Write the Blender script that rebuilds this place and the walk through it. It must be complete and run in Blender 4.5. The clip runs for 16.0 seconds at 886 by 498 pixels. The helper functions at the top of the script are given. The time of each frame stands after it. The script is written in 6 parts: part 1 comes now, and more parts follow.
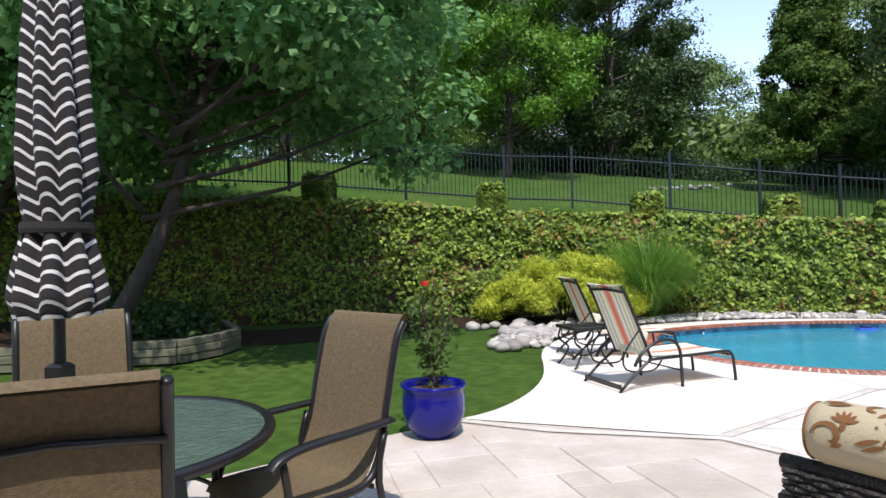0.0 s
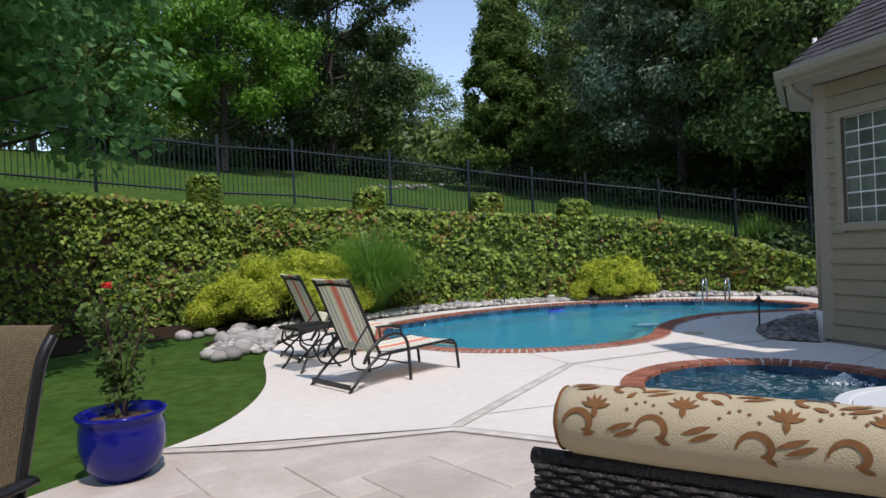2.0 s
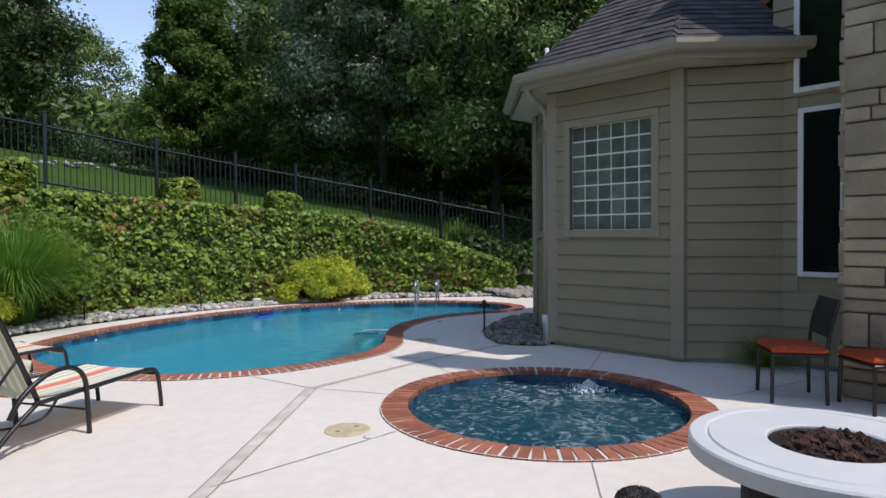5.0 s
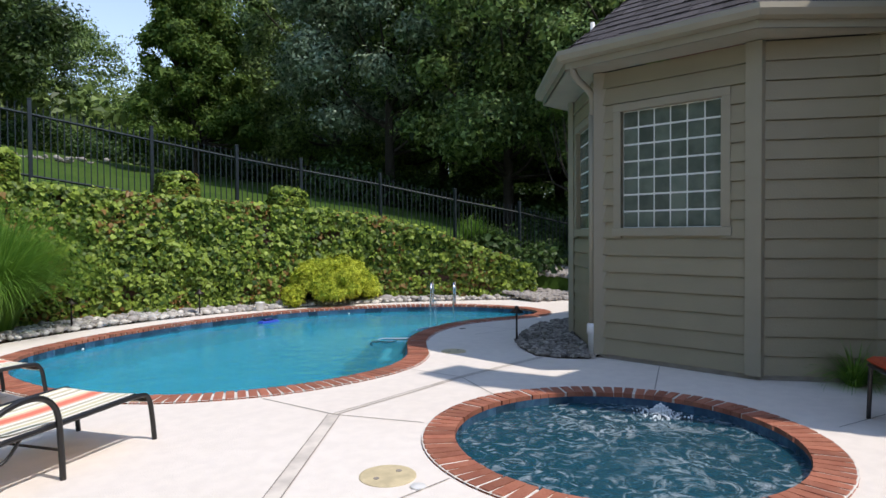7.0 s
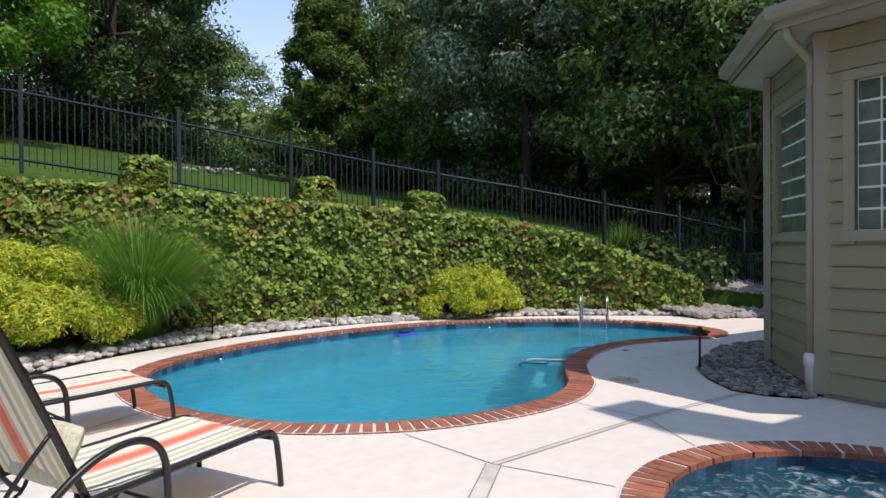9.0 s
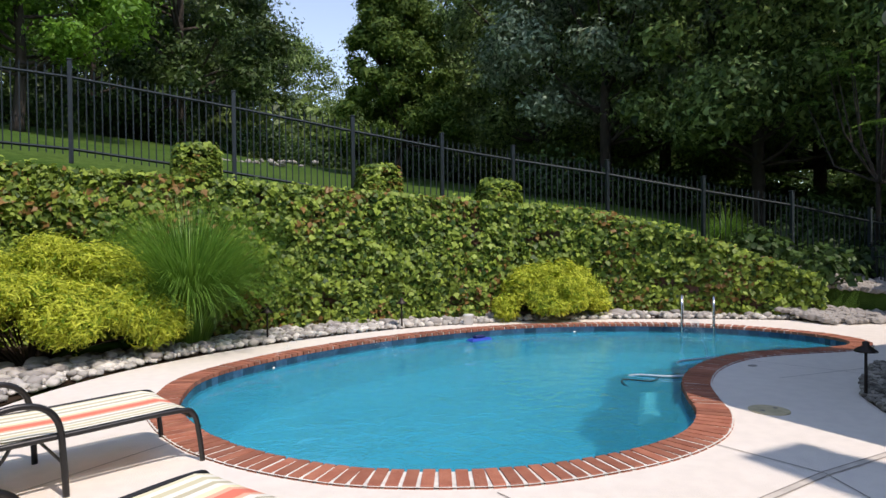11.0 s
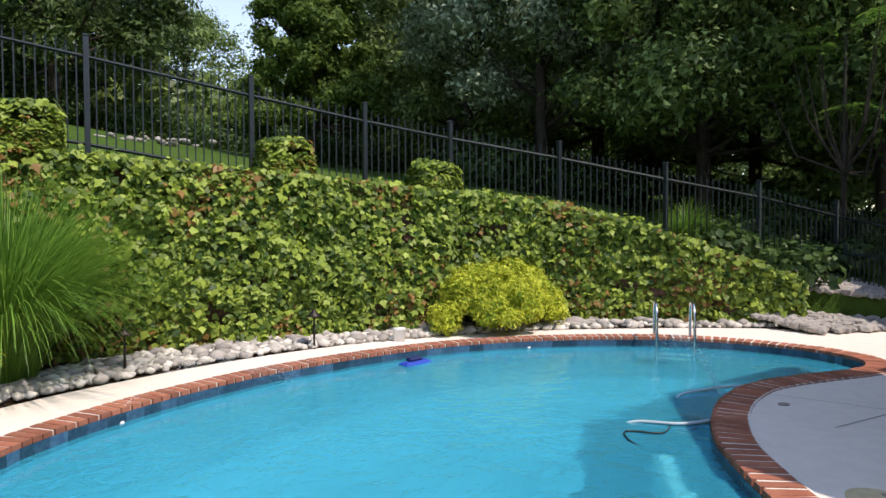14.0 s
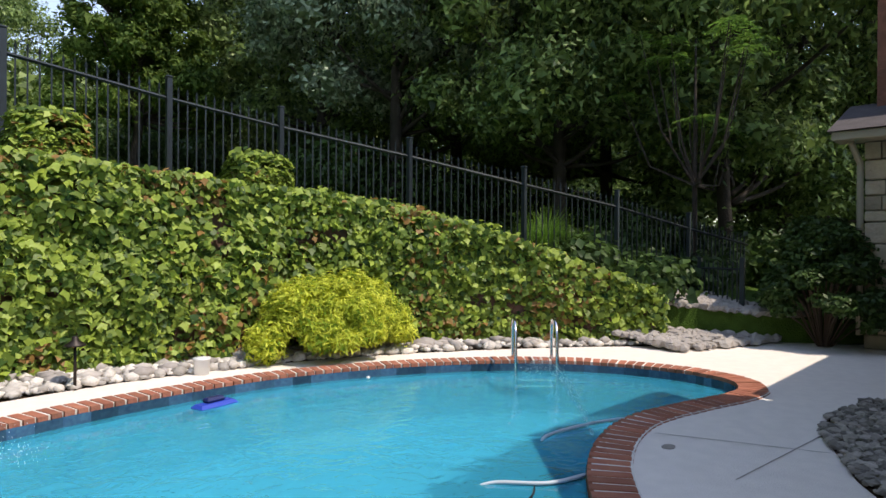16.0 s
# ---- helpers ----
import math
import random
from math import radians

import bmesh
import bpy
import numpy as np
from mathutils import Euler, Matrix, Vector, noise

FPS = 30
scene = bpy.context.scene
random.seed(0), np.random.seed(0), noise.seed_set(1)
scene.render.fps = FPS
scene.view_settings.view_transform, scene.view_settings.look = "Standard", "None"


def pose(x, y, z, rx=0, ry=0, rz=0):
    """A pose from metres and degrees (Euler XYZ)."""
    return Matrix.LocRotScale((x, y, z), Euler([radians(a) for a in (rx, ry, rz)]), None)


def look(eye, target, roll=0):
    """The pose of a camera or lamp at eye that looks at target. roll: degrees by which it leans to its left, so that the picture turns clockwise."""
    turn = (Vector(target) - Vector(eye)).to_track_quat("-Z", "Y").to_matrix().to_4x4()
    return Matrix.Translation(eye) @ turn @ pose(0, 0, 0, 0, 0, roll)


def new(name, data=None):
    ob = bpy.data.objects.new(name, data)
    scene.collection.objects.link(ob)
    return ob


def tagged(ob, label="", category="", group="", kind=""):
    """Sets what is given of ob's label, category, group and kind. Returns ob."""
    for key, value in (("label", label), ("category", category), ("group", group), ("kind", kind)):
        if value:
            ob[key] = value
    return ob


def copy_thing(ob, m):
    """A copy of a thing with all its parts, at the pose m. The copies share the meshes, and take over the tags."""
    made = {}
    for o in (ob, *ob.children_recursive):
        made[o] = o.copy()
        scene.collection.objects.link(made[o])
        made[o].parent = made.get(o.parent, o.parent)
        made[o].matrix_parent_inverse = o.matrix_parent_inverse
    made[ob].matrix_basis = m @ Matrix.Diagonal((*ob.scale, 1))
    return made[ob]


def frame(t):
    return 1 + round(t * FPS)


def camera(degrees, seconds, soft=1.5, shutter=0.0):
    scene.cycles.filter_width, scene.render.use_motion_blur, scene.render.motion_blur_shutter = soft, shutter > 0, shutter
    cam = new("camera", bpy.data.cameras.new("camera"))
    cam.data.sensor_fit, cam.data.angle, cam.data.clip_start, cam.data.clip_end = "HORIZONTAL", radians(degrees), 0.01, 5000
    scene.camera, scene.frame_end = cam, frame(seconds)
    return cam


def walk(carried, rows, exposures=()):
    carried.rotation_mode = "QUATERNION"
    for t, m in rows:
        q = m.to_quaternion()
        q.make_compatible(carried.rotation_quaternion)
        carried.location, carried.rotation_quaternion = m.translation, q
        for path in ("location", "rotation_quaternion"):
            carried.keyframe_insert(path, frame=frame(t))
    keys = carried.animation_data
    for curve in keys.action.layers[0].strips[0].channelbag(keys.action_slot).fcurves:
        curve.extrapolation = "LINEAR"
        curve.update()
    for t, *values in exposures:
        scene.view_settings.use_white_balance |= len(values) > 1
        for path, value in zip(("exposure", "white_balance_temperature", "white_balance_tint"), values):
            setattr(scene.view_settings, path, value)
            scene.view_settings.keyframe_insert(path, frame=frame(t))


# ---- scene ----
# ---- camera and walk ----
# The plan is drawn in units of 0.88 m.
UNIT = 0.88
TRUE = Matrix.Scale(UNIT, 4)
cam = camera(70.4, 16.0)
PATH = [
    (0, (0.908, -0.794, 1.684), (0.577, 1.178, 1.699), -1.2),
    (0.5, (0.918, -0.66, 1.662), (0.796, 1.336, 1.682), -2.0),
    (1, (0.934, -0.502, 1.637), (1.031, 1.496, 1.65), -2.6),
    (1.5, (0.933, -0.333, 1.594), (1.25, 1.642, 1.599), -2.7),
    (2, (0.934, -0.131, 1.591), (1.462, 1.798, 1.581), -2.5),
    (2.5, (0.945, 0.056, 1.609), (1.67, 1.92, 1.585), -2.2),
    (3, (0.918, 0.263, 1.642), (1.825, 2.045, 1.606), -1.5),
    (3.5, (0.892, 0.495, 1.661), (1.963, 2.184, 1.616), -0.7),
    (4, (0.902, 0.838, 1.639), (2.117, 2.426, 1.594), -0.2),
    (4.5, (0.959, 1.176, 1.625), (2.288, 2.671, 1.58), -0.4),
    (4.7, (0.993, 1.309, 1.621), (2.357, 2.771, 1.576), -0.5),
    (6.8, (1.414, 2.462, 1.592), (2.823, 3.88, 1.545), -0.6),
    (7, (1.454, 2.576, 1.594), (2.841, 4.015, 1.548), -0.4),
    (7.5, (1.553, 2.831, 1.59), (2.874, 4.332, 1.551), -0.7),
    (8, (1.677, 3.105, 1.585), (2.92, 4.671, 1.558), -0.7),
    (8.5, (1.804, 3.391, 1.581), (2.962, 5.022, 1.562), -0.5),
    (9, (1.946, 3.707, 1.552), (3.016, 5.397, 1.538), -0.4),
    (9.5, (2.042, 4.034, 1.538), (3.041, 5.767, 1.523), -0.4),
    (10, (2.155, 4.338, 1.502), (3.095, 6.104, 1.492), -0.5),
    (10.2, (2.215, 4.452, 1.498), (3.134, 6.228, 1.487), -0.5),
    (12.3, (2.855, 5.885, 1.595), (3.739, 7.678, 1.542), -0.5),
    (12.5, (2.916, 6.019, 1.593), (3.817, 7.804, 1.539), -0.6),
    (13, (3.06, 6.332, 1.573), (4.017, 8.087, 1.521), -0.6),
    (13.5, (3.197, 6.66, 1.569), (4.229, 8.372, 1.515), -0.5),
    (14, (3.365, 7.057, 1.575), (4.487, 8.712, 1.518), -0.3),
    (14.5, (3.625, 7.39, 1.56), (4.824, 8.989, 1.508), -0.0),
    (15, (3.93, 7.668, 1.519), (5.212, 9.202, 1.48), 0.2),
    (15.5, (4.249, 7.871, 1.471), (5.616, 9.331, 1.449), 0.3),
    (16, (4.616, 8.052, 1.431), (6.07, 9.426, 1.428), 0.3),
]
EXPOSURES = [(0.0, 0.66, 6850, 14), (0.6, 0.42, 6850, 14), (1.5, 0.14, 6850, 14), (3.0, 0.0, 6850, 14), (4.7, 0.02, 6850, 14), (7.0, 0.30, 7000, 14), (10.2, 0.27, 7300, 16), (12.5, 0.49, 7500, 18), (16.0, 0.61, 7700, 16)]
walk(cam, [(t, look(Vector(eye) * UNIT, Vector(target) * UNIT, roll)) for t, eye, target, roll in PATH], EXPOSURES)

# ---- light ----
SUN = Vector((0.175, -0.57, 1.0)).normalized()
world = bpy.data.worlds.new("sky")
scene.world = world
world.use_nodes = True
wn = world.node_tree.nodes
sky = wn.new("ShaderNodeTexSky")
sky.sky_type, sky.sun_disc = "NISHITA", False
sky.sun_elevation = math.asin(SUN.z)
sky.sun_rotation = math.atan2(SUN.x, SUN.y)
sky.air_density, sky.dust_density, sky.ozone_density = 1.0, 0.1, 3.0
wn["Background"].inputs["Strength"].default_value = 0.15
tint = wn.new("ShaderNodeHueSaturation")
tint.inputs["Saturation"].default_value = 0.88
tint.inputs["Value"].default_value = 1.5
world.node_tree.links.new(sky.outputs[0], tint.inputs["Color"])
world.node_tree.links.new(tint.outputs[0], wn["Background"].inputs["Color"])
sun = new("sun", bpy.data.lights.new("sun", "SUN"))
sun.data.energy, sun.data.angle, sun.data.color = 2.9, radians(0.5), (1.0, 0.98, 0.95)
sun.matrix_world = look(SUN * 60, (0, 0, 0))

# ---- materials ----


def mat(name, color, rough=0.6, metal=0.0, vary=0.0, scale=6.0, second=None, bump=0.0, bscale=40.0, island=0.0, obj=0.0, fine=0.0, spec=0.5):
    """A surface: base colour, stains towards a second colour, grain, bump, and chance shifts per island or per object."""
    m = bpy.data.materials.new(name)
    m.use_nodes = True
    nt, L = m.node_tree, m.node_tree.links
    b = nt.nodes["Principled BSDF"]
    b.inputs["Roughness"].default_value, b.inputs["Metallic"].default_value = rough, metal
    b.inputs["Specular IOR Level"].default_value = spec
    tc = nt.nodes.new("ShaderNodeNewGeometry")
    col = nt.nodes.new("ShaderNodeRGB")
    col.outputs[0].default_value = (*color, 1)
    out = col.outputs[0]

    def noise_fac(sc, detail=4.0):
        n = nt.nodes.new("ShaderNodeTexNoise")
        n.inputs["Scale"].default_value, n.inputs["Detail"].default_value = sc, detail
        L.new(tc.outputs["Position"], n.inputs["Vector"])
        r = nt.nodes.new("ShaderNodeMapRange")
        r.inputs[1].default_value, r.inputs[2].default_value = 0.35, 0.65
        L.new(n.outputs[0], r.inputs[0])
        return r.outputs[0]

    def mixed(a, c2, fac, amount):
        x = nt.nodes.new("ShaderNodeMix")
        x.data_type = "RGBA"
        k = nt.nodes.new("ShaderNodeMath")
        k.operation = "MULTIPLY"
        k.inputs[1].default_value = amount
        L.new(fac, k.inputs[0])
        L.new(k.outputs[0], x.inputs[0])
        L.new(a, x.inputs[6])
        x.inputs[7].default_value = (*c2, 1)
        return x.outputs[2]

    if vary:
        out = mixed(out, second or tuple(c * 0.55 for c in color), noise_fac(scale), vary)
    if fine:
        out = mixed(out, tuple(c * 0.5 for c in color), noise_fac(scale * 12, 2.0), fine)
    if island or obj:
        if island:
            src = tc.outputs["Random Per Island"]
        else:
            src = nt.nodes.new("ShaderNodeObjectInfo").outputs["Random"]
        hsv = nt.nodes.new("ShaderNodeHueSaturation")
        mr = nt.nodes.new("ShaderNodeMapRange")
        amt = island or obj
        mr.inputs[3].default_value, mr.inputs[4].default_value = 1 - amt, 1 + amt
        L.new(src, mr.inputs[0])
        L.new(mr.outputs[0], hsv.inputs["Value"])
        L.new(out, hsv.inputs["Color"])
        out = hsv.outputs[0]
    L.new(out, b.inputs["Base Color"])
    if bump:
        n = nt.nodes.new("ShaderNodeTexNoise")
        n.inputs["Scale"].default_value = bscale
        L.new(tc.outputs["Position"], n.inputs["Vector"])
        bp = nt.nodes.new("ShaderNodeBump")
        bp.inputs["Strength"].default_value, bp.inputs["Distance"].default_value = bump, 0.02
        L.new(n.outputs[0], bp.inputs["Height"])
        L.new(bp.outputs[0], b.inputs["Normal"])
    return m


def leaf_mat(name, dark, light, odd=None, odd_amount=0.0, patch=1.2, rough=0.5, glow=0.35):
    """Leaves: each leaf its own shade between two greens, with patches of an odd colour, and light shining through."""
    m = bpy.data.materials.new(name)
    m.use_nodes = True
    nt, L = m.node_tree, m.node_tree.links
    b, o = nt.nodes["Principled BSDF"], nt.nodes["Material Output"]
    b.inputs["Roughness"].default_value = rough
    b.inputs["Specular IOR Level"].default_value = 0.35
    g = nt.nodes.new("ShaderNodeNewGeometry")
    x = nt.nodes.new("ShaderNodeMix")
    x.data_type = "RGBA"
    x.inputs[6].default_value, x.inputs[7].default_value = (*dark, 1), (*light, 1)
    L.new(g.outputs["Random Per Island"], x.inputs[0])
    out = x.outputs[2]
    if odd:
        n = nt.nodes.new("ShaderNodeTexNoise")
        n.inputs["Scale"].default_value, n.inputs["Detail"].default_value = patch, 3.0
        L.new(g.outputs["Position"], n.inputs["Vector"])
        wnz = nt.nodes.new("ShaderNodeTexWhiteNoise")
        wnz.noise_dimensions = "1D"
        L.new(g.outputs["Random Per Island"], wnz.inputs["W"])
        mu = nt.nodes.new("ShaderNodeMath")
        mu.operation = "MULTIPLY"
        L.new(n.outputs[0], mu.inputs[0])
        L.new(wnz.outputs[0], mu.inputs[1])
        gt = nt.nodes.new("ShaderNodeMath")
        gt.operation = "GREATER_THAN"
        gt.inputs[1].default_value = 0.5 * (1 - odd_amount)
        L.new(mu.outputs[0], gt.inputs[0])
        y = nt.nodes.new("ShaderNodeMix")
        y.data_type = "RGBA"
        y.inputs[7].default_value = (*odd, 1)
        L.new(gt.outputs[0], y.inputs[0])
        L.new(out, y.inputs[6])
        out = y.outputs[2]
    L.new(out, b.inputs["Base Color"])
    tr = nt.nodes.new("ShaderNodeBsdfTranslucent")
    L.new(out, tr.inputs[0])
    ms = nt.nodes.new("ShaderNodeMixShader")
    ms.inputs[0].default_value = glow
    L.new(b.outputs[0], ms.inputs[1])
    L.new(tr.outputs[0], ms.inputs[2])
    L.new(ms.outputs[0], o.inputs[0])
    return m


def water_mat(name, color, clear, scale, strength, foam=0.0):
    """Water: part clear, part milky, with ripples; foam is white froth in streaks."""
    m = bpy.data.materials.new(name)
    m.use_nodes = True
    nt, L = m.node_tree, m.node_tree.links
    b = nt.nodes["Principled BSDF"]
    b.inputs["Roughness"].default_value, b.inputs["IOR"].default_value = 0.06, 1.33
    b.inputs["Transmission Weight"].default_value = clear
    g = nt.nodes.new("ShaderNodeNewGeometry")
    n = nt.nodes.new("ShaderNodeTexNoise")
    n.inputs["Scale"].default_value, n.inputs["Detail"].default_value = scale, 3.0
    n.inputs["Distortion"].default_value = 0.6
    L.new(g.outputs["Position"], n.inputs["Vector"])
    bp = nt.nodes.new("ShaderNodeBump")
    bp.inputs["Strength"].default_value, bp.inputs["Distance"].default_value = strength, 0.03
    L.new(n.outputs[0], bp.inputs["Height"])
    L.new(bp.outputs[0], b.inputs["Normal"])
    x = nt.nodes.new("ShaderNodeMix")
    x.data_type = "RGBA"
    x.inputs[6].default_value = (*color, 1)
    x.inputs[7].default_value = (*(min(1, c * 1.25) for c in color), 1)
    n2 = nt.nodes.new("ShaderNodeTexNoise")
    n2.inputs["Scale"].default_value = 0.45
    L.new(g.outputs["Position"], n2.inputs["Vector"])
    L.new(n2.outputs[0], x.inputs[0])
    out = x.outputs[2]
    if foam:
        n3 = nt.nodes.new("ShaderNodeTexNoise")
        n3.inputs["Scale"].default_value, n3.inputs["Detail"].default_value, n3.inputs["Distortion"].default_value = 6.5, 15.0, 1.6
        n3.inputs["Roughness"].default_value = 0.68
        L.new(g.outputs["Position"], n3.inputs["Vector"])
        r = nt.nodes.new("ShaderNodeMapRange")
        r.inputs[1].default_value, r.inputs[2].default_value, r.inputs[4].default_value = 0.50, 0.70, foam
        L.new(n3.outputs[0], r.inputs[0])
        y = nt.nodes.new("ShaderNodeMix")
        y.data_type = "RGBA"
        y.inputs[7].default_value = (0.75, 0.85, 0.9, 1)
        n4 = nt.nodes.new("ShaderNodeTexNoise")
        n4.inputs["Scale"].default_value, n4.inputs["Detail"].default_value = 1.3, 2.0
        L.new(g.outputs["Position"], n4.inputs["Vector"])
        r2 = nt.nodes.new("ShaderNodeMapRange")
        r2.inputs[1].default_value, r2.inputs[2].default_value, r2.inputs[3].default_value = 0.38, 0.62, 0.25
        L.new(n4.outputs[0], r2.inputs[0])
        mk = nt.nodes.new("ShaderNodeMath")
        mk.operation = "MULTIPLY"
        L.new(r.outputs[0], mk.inputs[0])
        L.new(r2.outputs[0], mk.inputs[1])
        L.new(mk.outputs[0], y.inputs[0])
        L.new(out, y.inputs[6])
        out = y.outputs[2]
    L.new(out, b.inputs["Base Color"])
    return m


def striped(name, colors, axis, width, rough=0.8, bump=0.3):
    """Woven sling cloth in stripes of given colours along one axis of the object."""
    m = bpy.data.materials.new(name)
    m.use_nodes = True
    nt, L = m.node_tree, m.node_tree.links
    b = nt.nodes["Principled BSDF"]
    b.inputs["Roughness"].default_value = rough
    tc = nt.nodes.new("ShaderNodeTexCoord")
    sp = nt.nodes.new("ShaderNodeSeparateXYZ")
    L.new(tc.outputs["Object"], sp.inputs[0])
    mr = nt.nodes.new("ShaderNodeMapRange")
    mr.inputs[1].default_value, mr.inputs[2].default_value = -width / 2, width / 2
    L.new(sp.outputs[axis], mr.inputs[0])
    cr = nt.nodes.new("ShaderNodeValToRGB")
    cr.color_ramp.interpolation = "CONSTANT"
    el = cr.color_ramp.elements
    pos = 0.0
    for i, (w, c) in enumerate(colors):
        e = el[i] if i < 2 else el.new(min(pos, 0.999))
        e.position, e.color = min(pos, 0.999), (*c, 1)
        pos += w
    L.new(mr.outputs[0], cr.inputs[0])
    L.new(cr.outputs[0], b.inputs["Base Color"])
    n = nt.nodes.new("ShaderNodeTexNoise")
    n.inputs["Scale"].default_value = 180
    L.new(tc.outputs["Object"], n.inputs["Vector"])
    bp = nt.nodes.new("ShaderNodeBump")
    bp.inputs["Strength"].default_value = bump
    L.new(n.outputs[0], bp.inputs["Height"])
    L.new(bp.outputs[0], b.inputs["Normal"])
    return m


M_GRASS = mat("turf", (0.048, 0.105, 0.016), 0.9, vary=0.8, scale=0.5, second=(0.088, 0.142, 0.028), bump=0.9, bscale=45, fine=0.6, spec=0.1)
M_SOIL = mat("mulch", (0.05, 0.032, 0.02), 0.95, vary=0.7, scale=5, bump=1.0, bscale=30, fine=0.5, spec=0.1)
M_DECK = mat("cool_deck", (0.80, 0.735, 0.665), 0.85, vary=0.5, scale=0.7, second=(0.74, 0.665, 0.59), bump=0.25, bscale=90, fine=0.12)
M_STAMP = mat("stamped_concrete", (0.62, 0.55, 0.48), 0.75, vary=0.7, scale=2.2, second=(0.46, 0.38, 0.31), bump=0.5, bscale=14, obj=0.08, fine=0.15)
M_JOINT = mat("joint_filler", (0.34, 0.30, 0.26), 0.9, vary=0.5, scale=8)
M_BAND = mat("joint_band", (0.72, 0.65, 0.575), 0.85, vary=0.6, scale=5)
M_BRICK = mat("coping_brick", (0.40, 0.15, 0.09), 0.75, vary=0.7, scale=9, second=(0.29, 0.085, 0.05), bump=0.4, bscale=60, obj=0.25, fine=0.2)
M_MORTAR = mat("pale_mortar", (0.78, 0.74, 0.67), 0.9, vary=0.5, scale=12, bump=0.3)
M_TILE = mat("waterline_tile", (0.03, 0.07, 0.13), 0.2, vary=0.6, scale=25, second=(0.06, 0.14, 0.2), island=0.5)
M_PLASTER = mat("pool_plaster", (0.12, 0.50, 0.66), 0.8, vary=0.4, scale=1.0)
M_STEP = mat("step_plaster", (0.55, 0.75, 0.80), 0.7, vary=0.3, scale=2.0)
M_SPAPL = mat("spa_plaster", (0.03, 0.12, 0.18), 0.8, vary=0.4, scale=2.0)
M_WATER = water_mat("pool_water", (0.02, 0.32, 0.45), 0.52, 5.0, 0.5)
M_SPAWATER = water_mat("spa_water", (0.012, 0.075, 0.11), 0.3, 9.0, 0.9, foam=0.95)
M_BLOCKWALL = mat("retaining_block", (0.16, 0.085, 0.06), 0.9, vary=0.7, scale=4, bump=0.6, bscale=20)
M_IVY = leaf_mat("ivy_leaf", (0.026, 0.08, 0.013), (0.41, 0.53, 0.085), (0.34, 0.19, 0.06), -0.03, patch=0.9)
M_STEM = mat("ivy_stem", (0.07, 0.045, 0.03), 0.9)
M_IRON = mat("fence_iron", (0.02, 0.03, 0.035), 0.45, metal=0.3, vary=0.4, scale=10)
M_POST = mat("fence_post_paint", (0.022, 0.032, 0.038), 0.45, metal=0.3, vary=0.4, scale=10)
M_SIDING = mat("painted_siding", (0.30, 0.258, 0.17), 0.6, vary=0.35, scale=2.5, second=(0.245, 0.21, 0.145), bump=0.15, bscale=60, obj=0.04)
M_TRIM = mat("painted_trim", (0.32, 0.282, 0.205), 0.55, vary=0.3, scale=4, second=(0.27, 0.235, 0.17), bump=0.08)
M_SOFFIT = mat("soffit_board", (0.42, 0.38, 0.29), 0.6, vary=0.3, scale=3)
M_SHINGLE = mat("roof_shingle", (0.085, 0.075, 0.078), 0.95, vary=0.5, scale=6, bump=0.6, bscale=90, island=0.35)
M_STONE = mat("ashlar_stone", (0.40, 0.335, 0.24), 0.9, vary=0.8, scale=3, second=(0.27, 0.23, 0.17), bump=0.9, bscale=14, obj=0.22, fine=0.2)
M_GROUT = mat("stone_grout", (0.26, 0.23, 0.19), 0.95, vary=0.5, scale=10)
M_WHITE = mat("white_vinyl", (0.75, 0.75, 0.73), 0.4, vary=0.2, scale=6)
M_GLASS = mat("dark_window_glass", (0.008, 0.009, 0.010), 0.03, spec=0.3)
M_GBLOCK = mat("glass_block", (0.10, 0.125, 0.10), 0.14, vary=0.6, scale=5, second=(0.20, 0.23, 0.185), bump=0.5, bscale=22, obj=0.25, spec=0.5)
M_GBMORT = mat("glass_block_joint", (0.72, 0.74, 0.70), 0.7)
M_PVC = mat("white_pipe", (0.72, 0.72, 0.72), 0.35, vary=0.4, scale=8)
M_PEBBLE = mat("river_stone", (0.60, 0.57, 0.52), 0.8, vary=0.5, scale=9, second=(0.36, 0.32, 0.28), bump=0.4, bscale=40, island=0.45, fine=0.15)
M_ROCK = mat("boulder", (0.40, 0.37, 0.34), 0.85, vary=0.6, scale=5, second=(0.28, 0.25, 0.23), bump=0.6, bscale=20, obj=0.3)
M_GRAVEL = mat("dark_gravel", (0.25, 0.225, 0.195), 0.85, vary=0.5, scale=9, bump=0.4, bscale=40, island=0.6)
M_BARK = mat("bark", (0.055, 0.042, 0.033), 0.95, vary=0.6, scale=6, bump=1.0, bscale=25)
M_BLACK = mat("black_powder_coat", (0.014, 0.013, 0.013), 0.38, vary=0.3, scale=12)
M_SLING = mat("brown_sling", (0.19, 0.138, 0.07), 0.85, vary=0.6, scale=60, second=(0.10, 0.066, 0.036), bump=0.5, bscale=250, fine=0.25)
M_TGLASS = mat("rippled_table_glass", (0.10, 0.15, 0.12), 0.12, vary=0.4, scale=7, bump=0.7, bscale=26, spec=0.8)
M_BLUE = mat("cobalt_glaze", (0.006, 0.008, 0.20), 0.16, vary=0.4, scale=5, second=(0.004, 0.005, 0.09), spec=0.4)
M_POTSOIL = mat("potting_soil", (0.09, 0.05, 0.03), 0.95, bump=1.0, bscale=50)
M_FIRETOP = mat("cast_stone_top", (0.68, 0.69, 0.69), 0.6, vary=0.5, scale=3, second=(0.58, 0.59, 0.59), bump=0.1)
M_DARKBASE = mat("bronze_base", (0.03, 0.027, 0.025), 0.5, metal=0.4, vary=0.4, scale=6)
